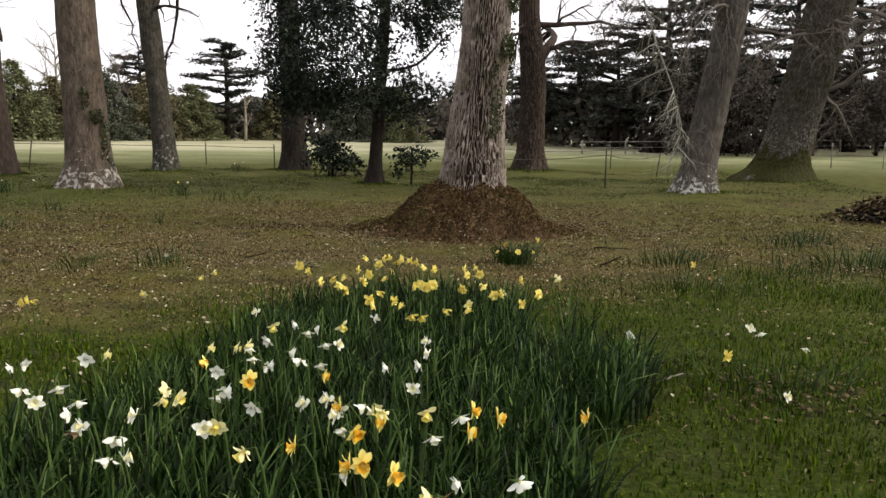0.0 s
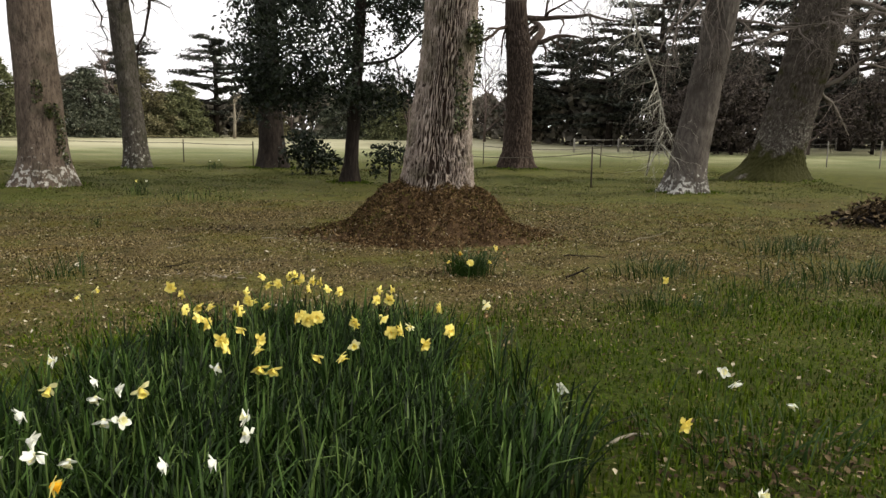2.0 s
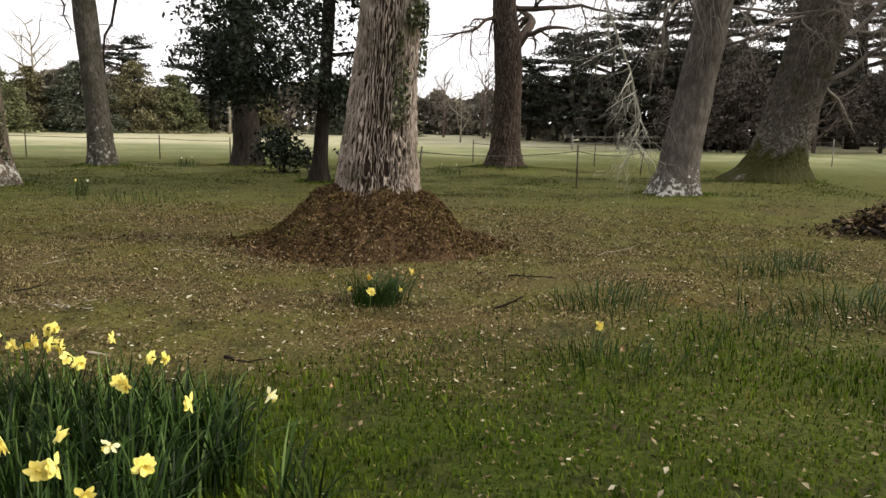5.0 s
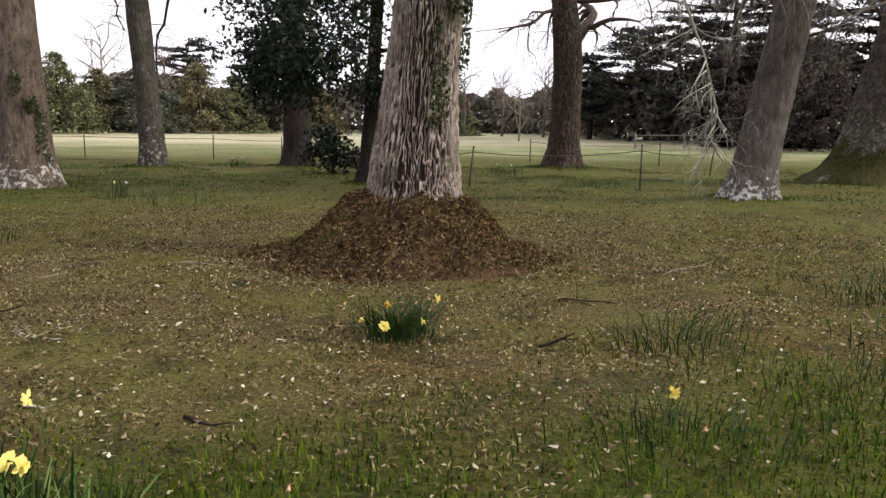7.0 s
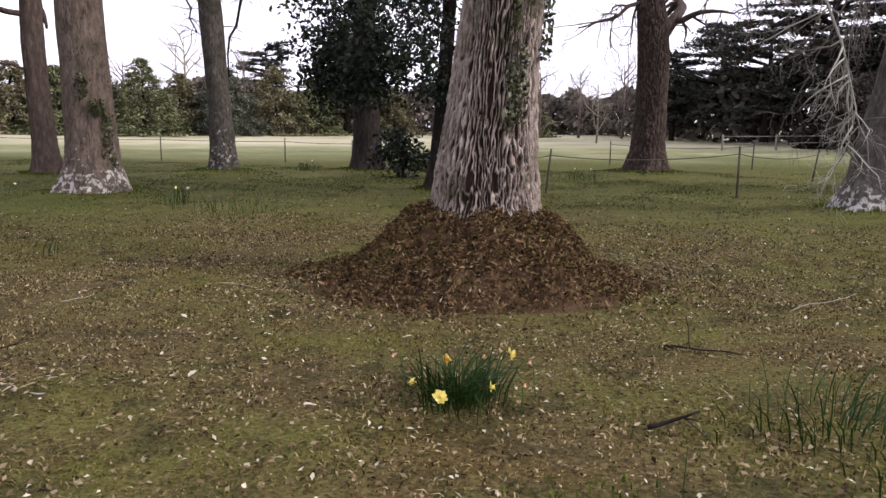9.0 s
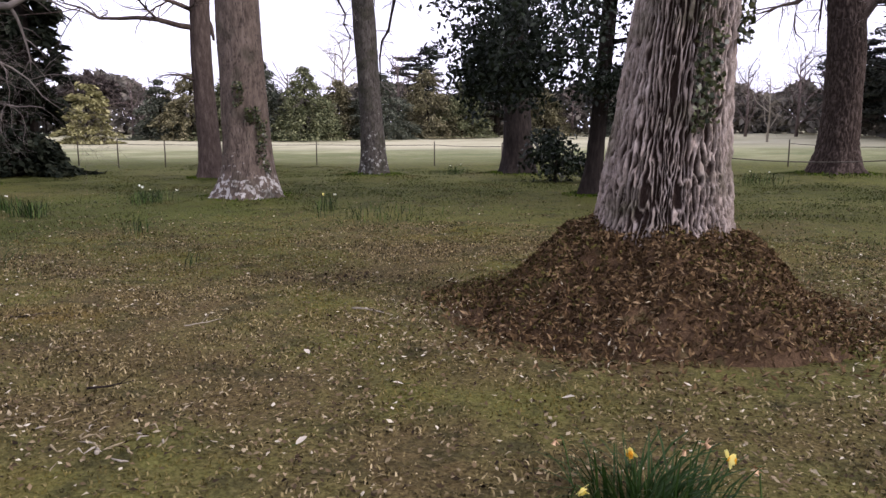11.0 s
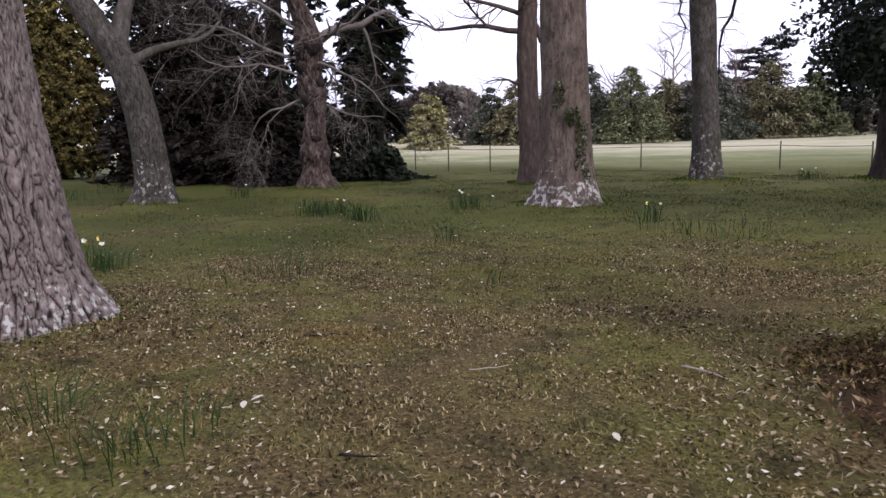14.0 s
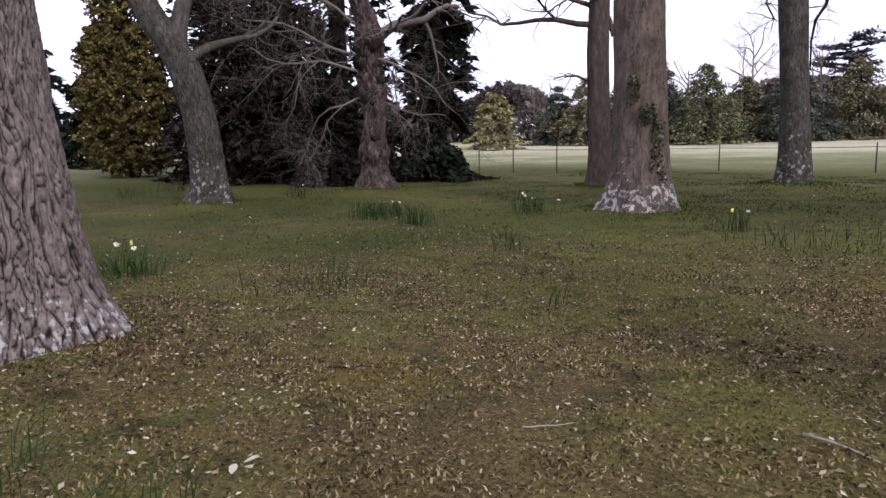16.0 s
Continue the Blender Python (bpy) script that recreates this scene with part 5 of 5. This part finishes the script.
plant("yellow", [(x - 0.05, y + 0.04) for x, y in YELLOW[3:26:4]])
plant("white", WHITE)
plant("white", [(x - 0.09, y + 0.06) for x, y in WHITE[0:26:2]])
plant("white", [(x + 0.11, y + 0.03) for x, y in WHITE[1:14:3]])
plant("cream", CREAM)
plant("orange", ORANGE)
plant("withered", [(-1.3, 2.4), (-0.02, 1.95)])
# single blooms in the grass, on shorter stems
plant("white", [(1.21, 4.39), (2.16, 4.61)], sink=0.15)
plant("white", [(2.14, 4.86), (2.38, 4.49), (1.69, 3.45)], sink=0.26)
plant("yellow", [(1.56, 3.95), (2.58, 7.39)], sink=0.17)
plant("yellow", [(-3.3, 5.5), (-3.32, 5.42), (-3.26, 5.55), (-0.47, 7.05)], sink=0.25)
plant("cream", [(-2.35, 6.8), (-2.25, 6.95), (-2.5, 5.9)], sink=0.25)
plant("orange", [(0.72, 2.85)], sink=0.15)
plant("withered", [(0.94, 6.41), (2.72, 7.2)], sink=0.25)


def strap_leaves(g, feet, length, rng, width=0.011, lean=0.35, ahead=False):
    """Long strap leaves that rise and bow over, four lengths each."""
    f = np.asarray(feet, float)
    n = len(f)
    a = np.zeros(n) if ahead else rng.uniform(0, 2 * math.pi, n)
    ln = length * rng.uniform(0.65, 1.15, n)
    k = np.abs(rng.normal(size=n)) * lean + 0.08
    wid = width * rng.uniform(0.7, 1.3, n)
    out = np.stack([np.cos(a), np.sin(a), np.zeros(n)], 1)
    side = np.stack([-np.sin(a + 0.6), np.cos(a + 0.6), np.zeros(n)], 1)
    rows = []
    for s, w in ((0.0, 0.7), (0.35, 1.0), (0.7, 0.9), (0.92, 0.55)):
        c = f + out * (ln * k * s ** 2.0)[:, None] + np.array([0, 0, 1]) * (ln * (s - 0.35 * k * s ** 3))[:, None]
        rows += [c - side * (wid * w / 2)[:, None], c + side * (wid * w / 2)[:, None]]
    rows.append(f + out * (ln * k)[:, None] + np.array([0, 0, 1]) * (ln * (1 - 0.4 * k))[:, None])
    v = np.stack(rows, 1)
    b = np.arange(n)[:, None] * 9
    q = np.concatenate([b + [[i, i + 1, i + 3, i + 2]] for i in (0, 2, 4)])
    g.add(v.reshape(-1, 3), q, b + [[6, 7, 8]])


PATCH = np.array([(-1.95, 1.5), (-2.05, 2.9), (-1.75, 3.5), (-1.5, 4.1), (-1.3, 4.9), (-1.15, 5.6), (-0.7, 6.0), (0.1, 6.1), (0.6, 5.7), (1.05, 5.2), (1.3, 4.5), (1.1, 3.7), (0.7, 3.0), (0.3, 2.2), (0.15, 1.5)])


def inside(x, y, poly):
    hit = np.zeros(len(x), bool)
    for (x0, y0), (x1, y1) in zip(poly, np.roll(poly, -1, 0)):
        hit ^= ((y0 > y) != (y1 > y)) & (x < (x1 - x0) * (y - y0) / (y1 - y0 + 1e-12) + x0)
    return hit


rng = np.random.default_rng(80)
px, py = rng.uniform(-2.4, 1.5, 30000), rng.uniform(1.4, 6.4, 30000)
ok = inside(px + 0.18 * vnoise(px * 2, py * 2, 0, 81), py + 0.18 * vnoise(px * 2, py * 2, 0, 82), PATCH)
ok &= vnoise(px * 2.6, py * 2.6, 0, 83) > -0.55
px, py = px[ok][:14000], py[ok][:14000]
g = Geo()
strap_leaves(g, np.stack([px, py, rise(px, py) - 0.01], 1), 0.46, rng, width=0.0105, lean=0.32)
tagged(part("daffodil_leaves", g, DAFLEAF, None), "dense bed of blue-green daffodil leaves in the lawn", "foliage", kind="stuff")


def leaf_set(length, lean, seed):
    """A dozen strap leaves to share between the clumps."""
    out = []
    for i in range(12):
        g = Geo()
        strap_leaves(g, [(0, 0, -0.01)], length, np.random.default_rng(seed + i), lean=lean, ahead=True)
        out.append(g.mesh("leaf", DAFLEAF))
    return out


LEAVES = leaf_set(0.36, 0.6, 500)


def clump(x, y, spread, count, length, label, seed, name="daffodil_clump", lean=0.35, single=True):
    """A tuft of strap leaves; near the walk each leaf is a part of its own."""
    root = base_of(name, x, y, label, "clump", "leaf clumps")
    r = np.random.default_rng(seed)
    p = r.normal(size=(count, 2)) * spread * 0.5
    z = rise(p[:, 0] + x, p[:, 1] + y) - float(rise(x, y))
    if single:
        for (px, py), pz in zip(p, z):
            ob = part("leaf", LEAVES[int(r.integers(12))], None, root)
            k = length / 0.36 * r.uniform(0.8, 1.15)
            out = math.degrees(math.atan2(py, px))
            ob.matrix_basis = pose(px, py, pz, 0, 0, out + r.uniform(-70, 70)) @ Matrix.Diagonal((k, k, k, 1))
        return
    g = Geo()
    strap_leaves(g, np.stack([p[:, 0], p[:, 1], z - 0.01], 1), length, r, lean=lean)
    part("leaves", g, DAFLEAF, root, kind="stuff")


clump(0.93, 9.3, 0.23, 250, 0.35, "round tuft of daffodil leaves with a few blooms", 90, lean=0.55)
plant("yellow", [(0.66, 9.1), (1.18, 9.12), (0.88, 8.75)], sink=0.32)
plant("orange", [(1.22, 9.3), (0.8, 9.5)], sink=0.24)
plant("withered", [(0.58, 9.45), (1.15, 9.55), (1.4, 9.45), (1.33, 9.15), (1.0, 9.62)], sink=0.24)
SPARSE = "thin tuft of daffodil leaves without flowers in the lawn"
for i, (x, y, sp, n, ln) in enumerate([(3.05, 9.3, 0.6, 150, 0.3), (2.7, 7.5, 0.7, 180, 0.24), (4.0, 8.3, 0.8, 160, 0.24), (5.5, 9.0, 0.9, 260, 0.32), (5.5, 11.2, 0.6, 120, 0.28), (6.2, 11.9, 0.5, 90, 0.28), (-3.4, 9.0, 0.3, 24, 0.3), (-3.6, 8.7, 0.32, 40, 0.28), (-4.5, 8.5, 0.35, 40, 0.28), (-8.2, 12.2, 0.9, 110, 0.3), (-10.4, 10.45, 0.45, 110, 0.42), (-8.7, 15.7, 0.2, 22, 0.35), (-5.5, 13.6, 0.15, 12, 0.3), (-6.0, 19.3, 1.2, 110, 0.28), (2.1, 4.3, 0.5, 120, 0.26)]):
    clump(x, y, sp, n, ln, SPARSE, 91 + i, single=y < 12.5)
FULL = "upright tuft of daffodil leaves with pale blooms"
for i, (x, y, sp, n) in enumerate([(-14.4, 16.8, 0.75, 260), (-12.6, 16.7, 0.35, 60), (-12.47, 19.7, 0.5, 130), (-7.55, 20.1, 0.3, 60), (-20.7, 17.7, 0.4, 60), (-12.7, 16.6, 0.4, 60), (1.6, 31.0, 0.7, 120), (-9.5, 33.0, 0.6, 90), (-26.0, 15.5, 0.5, 60), (-24.0, 13.5, 0.5, 60)]):
    clump(x, y, sp, n, 0.42, FULL, 120 + i, single=False)
plant("white", [(-12.1, 19.6), (-12.8, 19.9), (-12.4, 19.5), (-11.2, 19.4), (-20.4, 17.7), (-13.8, 16.9), (-7.3, 20.2), (-9.3, 33.1), (-9.7, 32.8), (1.5, 31.1), (1.9, 30.9), (-10.2, 10.6), (-10.5, 10.35)], sink=0.1)
plant("yellow", [(-7.5, 20.0), (-10.7, 10.45), (-10.6, 10.6), (-14.0, 16.9)], sink=0.1)

# ---- grass ----
def from_path(x, y):
    return np.hypot(x + 0.8, y - 8.5)


def blades(count, xr, yr, seed, height, weight, mat, name, label, bend=0.5):
    rng = np.random.default_rng(seed)
    x, y = rng.uniform(*xr, count), rng.uniform(*yr, count)
    w = weight(x, y)
    ok = rng.uniform(size=count) < w
    x, y = x[ok], y[ok]
    n = len(x)
    f = np.stack([x, y, rise(x, y) - 0.005], 1)
    a = rng.uniform(0, 2 * math.pi, n)
    out = np.stack([np.cos(a), np.sin(a), np.zeros(n)], 1)
    side = np.stack([-np.sin(a), np.cos(a), np.zeros(n)], 1)
    h = (height(x, y) * rng.uniform(0.5, 1.3, n))[:, None]
    k = (np.abs(rng.normal(size=n)) * bend + 0.1)[:, None]
    wd = (0.0032 + 0.003 * rng.uniform(size=n))[:, None] * (1 + 0.09 * np.maximum(0, y - 7))[:, None]
    up = np.array([0, 0, 1.0])
    v = np.stack([f - side * wd, f + side * wd, f + out * h * k * 0.35 + up * h * 0.6 + side * wd * 0.8, f + out * h * k * 0.35 + up * h * 0.6 - side * wd * 0.8, f + out * h * k + up * h * (1 - 0.3 * k)], 1)
    b = np.arange(n)[:, None] * 5
    g = Geo()
    g.add(v.reshape(-1, 3), b + [[0, 1, 2, 3]], b + [[3, 2, 4]])
    tagged(part(name, g, mat, None), label, "grass", kind="stuff")


def near_mound(x, y):
    return np.clip((np.hypot(x - MX, y - MY) - 2.0) / 0.6, 0, 1)


blades(300000, (-7.0, 9.0), (-3.5, 12.0), 130, lambda x, y: 0.034 + 0.025 * lush(x, y) + 0.03 * vnoise(x * 1.7, y * 1.7, 0, 14), lambda x, y: lush(x, y) * np.clip((7.6 - np.hypot(x - 1.2, y - 4.8)) / 3.4, 0, 0.95), GRASS, "long_grass", "dark green grass blades round the daffodils")
blades(440000, (-12.0, 10.0), (2.5, 19.5), 131, lambda x, y: 0.026 + 0.014 * vnoise(x * 2.5, y * 2.5, 0, 15), lambda x, y: (1 - 0.8 * lush(x, y)) * (1 - shade(x, y)) * near_mound(x, y) * np.clip((13.5 - from_path(x, y)) / 7, 0, 0.9), MOSSGRASS, "mossy_grass", "short olive-brown mossy turf", bend=1.3)
blades(210000, (-24.0, 14.0), (7, 36), 132, lambda x, y: 0.035 + 0.03 * vnoise(x, y, 0, 16), lambda x, y: near_mound(x, y) * (1 - lush(x, y)) * np.clip((from_path(x, y) - 5) / 6, 0, 1) * np.clip(0.25 + shade(x, y) + 0.5 * vnoise(x * 0.6, y * 0.6, 0, 17), 0.08, 1), SHADEGRASS, "far_grass", "thin green grass under the trees", bend=0.9)


def by_trunks(x, y):
    """Tufts close round the feet of the trees."""
    out = np.zeros(len(x))
    for tx, ty, amp, reach in COLLARS:
        out = np.maximum(out, np.exp(-(((np.hypot(x - tx, y - ty) - 0.55 * reach) / (0.22 * reach)) ** 2)))
    return out


for i, (tx, ty, amp, reach) in enumerate(COLLARS):
    blades(6000, (tx - reach * 1.1, tx + reach * 1.1), (ty - reach * 1.1, ty + reach * 1.1), 150 + i, lambda x, y: 0.07 + 0.03 * vnoise(x * 2, y * 2, 0, 16), lambda x, y: 0.5 * by_trunks(x, y), GRASS, "tussock_grass", "longer grass tufts round the foot of a tree")

# ---- fallen leaves ----
def litter(count, xr, yr, seed, size, weight, mat, name, label):
    rng = np.random.default_rng(seed)
    x, y = rng.uniform(*xr, count), rng.uniform(*yr, count)
    ok = rng.uniform(size=count) < weight(x, y)
    x, y = x[ok], y[ok]
    g = Geo()
    g.leaves(np.stack([x, y, rise(x, y) + 0.018 + 0.012 * rng.uniform(size=len(x))], 1), size, rng, 1.45, flat=0.55, fold=0.45)
    tagged(part(name, g, mat, None), label, "leaves", kind="stuff")


def litter_weight(x, y):
    drift = np.clip(0.6 + 0.5 * vnoise(x * 0.7, y * 0.7, 0, 18), 0.15, 1)
    return drift * (1 - 0.75 * lush(x, y)) * np.where(np.hypot(x - MX, y - MY) < 2.1, 0.15, 1.0) * np.clip((11.5 - from_path(x, y)) / 5, 0, 1)


litter(31000, (-12.0, 10.0), (4.0, 19.5), 140, 0.027, litter_weight, LITTER, "fallen_leaves", "pale dry leaves scattered over the lawn")
litter(70000, (-12.0, 10.0), (4.0, 19.5), 141, 0.026, litter_weight, BROWNLEAF, "brown_leaves", "brown dead leaves scattered over the lawn")
def mid_weight(x, y):
    r = from_path(x, y)
    return np.clip((r - 6) / 4, 0, 1) * np.clip((24 - r) / 12, 0, 1) * near_mound(x, y) * np.clip(0.5 + 0.9 * vnoise(x * 0.5, y * 0.9, 0, 19), 0.05, 1)


litter(9000, (-24.0, 16.0), (2.0, 31.0), 142, 0.036, mid_weight, LITTER, "far_leaves", "pale dry leaves scattered under the trees")
litter(50000, (-24.0, 16.0), (2.0, 31.0), 145, 0.032, mid_weight, BROWNLEAF, "far_brown_leaves", "brown dead leaves scattered under the trees")
litter(40000, (-6.0, 8.0), (-2.5, 11.5), 146, 0.016, lambda x, y: lush(x, y) * np.clip((7.6 - np.hypot(x - 1.2, y - 4.8)) / 3.4, 0, 1) * np.clip(0.5 + 1.2 * vnoise(x * 1.3, y * 1.3, 0, 20), 0.05, 1), GRASS, "clover", "small green clover leaves among the grass")
litter(700, (1.6, 2.9), (3.7, 4.9), 143, 0.035, lambda x, y: np.exp(-2.5 * ((x - 2.2) ** 2 + (y - 4.3) ** 2)), BROWNLEAF, "leaf_scatter", "patch of dead brown leaves among the grass")
litter(2600, (-9.5, -5.4), (7.2, 10.8), 147, 0.034, lambda x, y: 0.8 * np.exp(-1.6 * (np.hypot(x + 7.6, y - 8.93) - 1.2) ** 2), BROWNLEAF, "trunk_leaves", "brown dead leaves round the foot of the oak")
litter(500, (-4.2, -2.4), (12.8, 14.2), 144, 0.045, lambda x, y: np.exp(-3 * ((x + 3.3) ** 2 + 2 * (y - 13.5) ** 2)), BROWNLEAF, "leaf_scatter", "patch of dead brown leaves on the lawn")


# ---- fallen twigs and pieces of bark ----
def stick(x, y, length, r, turn, mat, label, seed, kids=1):
    rng = np.random.default_rng(seed)
    root = base_of("fallen_twig", x, y, label, "twig", "fallen twigs", z=float(rise(x, y)) + r + 0.012, turn=turn)
    g = Geo()
    bough(g, (-length / 2, 0, 0), (1, 0.1, 0.01), length, r, rng, 1 if kids else 0, 0.12, 0.0, 6, kids, 6, 0.5)
    part("wood", g, mat, root, smooth=True)


for i, (x, y, ln, turn) in enumerate([(3.9, 12.6, 0.8, 50), (2.6, 10.7, 0.6, -20), (-0.9, 7.6, 0.16, 30), (-4.9, 10.9, 0.5, 35), (-2.0, 12.2, 0.45, -5), (0.2, 7.4, 0.35, -25), (-3.2, 11.2, 0.3, 60), (-2.6, 9.6, 0.25, 10), (-1.9, 8.9, 0.3, 150), (-5.4, 10.3, 0.4, -30), (1.6, 4.6, 0.3, 35), (2.2, 9.1, 0.3, 5)]):
    stick(x, y, ln, 0.006 + 0.004 * (i % 3), turn, PALETWIG if i % 2 == 0 else DARKBARK, "pale dry twig lying on the lawn" if i % 2 == 0 else "dark dry twig lying on the lawn", 400 + i, 2)


# ---- single pale leaves and a litter of bark chips ----
def pale_leaf(x, y, size, turn, seed):
    root = base_of("pale_leaf", x, y, "large pale dry leaf lying on the lawn", "leaf", "large pale leaves", z=float(rise(x, y)) + 0.02, turn=turn)
    g = Geo()
    petal_geo(g, pose(-size / 2, 0, 0, 0, -6, 0), size, size * 0.55, 0.012)
    part("blade", g, PALELEAF, root, smooth=True)
    g = Geo()
    g.tube([(-size / 2, 0, 0), (-size * 0.8, 0.004, 0.004), (-size, 0.01, 0.0)], [0.0022, 0.0018, 0.0014], 5)
    part("stalk", g, STEM, root)


PALELEAF = material("pale_leaf", [(0.2, (0.3, 0.27, 0.2)), (0.8, (0.48, 0.44, 0.36))], 30, bump=0.3, rough=0.8)
for i, (x, y) in enumerate([(-3.75, 9.6), (-3.83, 9.65), (-3.78, 9.53), (-0.84, 10.46), (2.05, 7.3), (0.3, 10.6), (-0.9, 9.4), (-1.8, 10.8), (0.1, 9.0), (1.1, 7.9)]):
    pale_leaf(x, y, 0.09 - 0.004 * (i % 4), i * 73.0, 600 + i)
chips = base_of("bark_chips", -1.9, 8.95, "scatter of pale broken bark and twigs on the lawn", "debris")
rng = np.random.default_rng(620)
for i in range(34):
    g = Geo()
    a, ln = rng.uniform(0, math.pi), rng.uniform(0.03, 0.11)
    c = np.array([rng.normal() * 0.22, rng.normal() * 0.12, 0.02 + 0.01 * rng.uniform()])
    d = np.array([math.cos(a), math.sin(a), 0.05 * rng.normal()]) * ln / 2
    g.tube([c - d, c + 0.009 * rng.normal(size=3), c + d], [0.003, rng.uniform(0.004, 0.009), 0.002], 4)
    part("chip", g, PALETWIG if i % 3 == 0 else LITTER, chips)
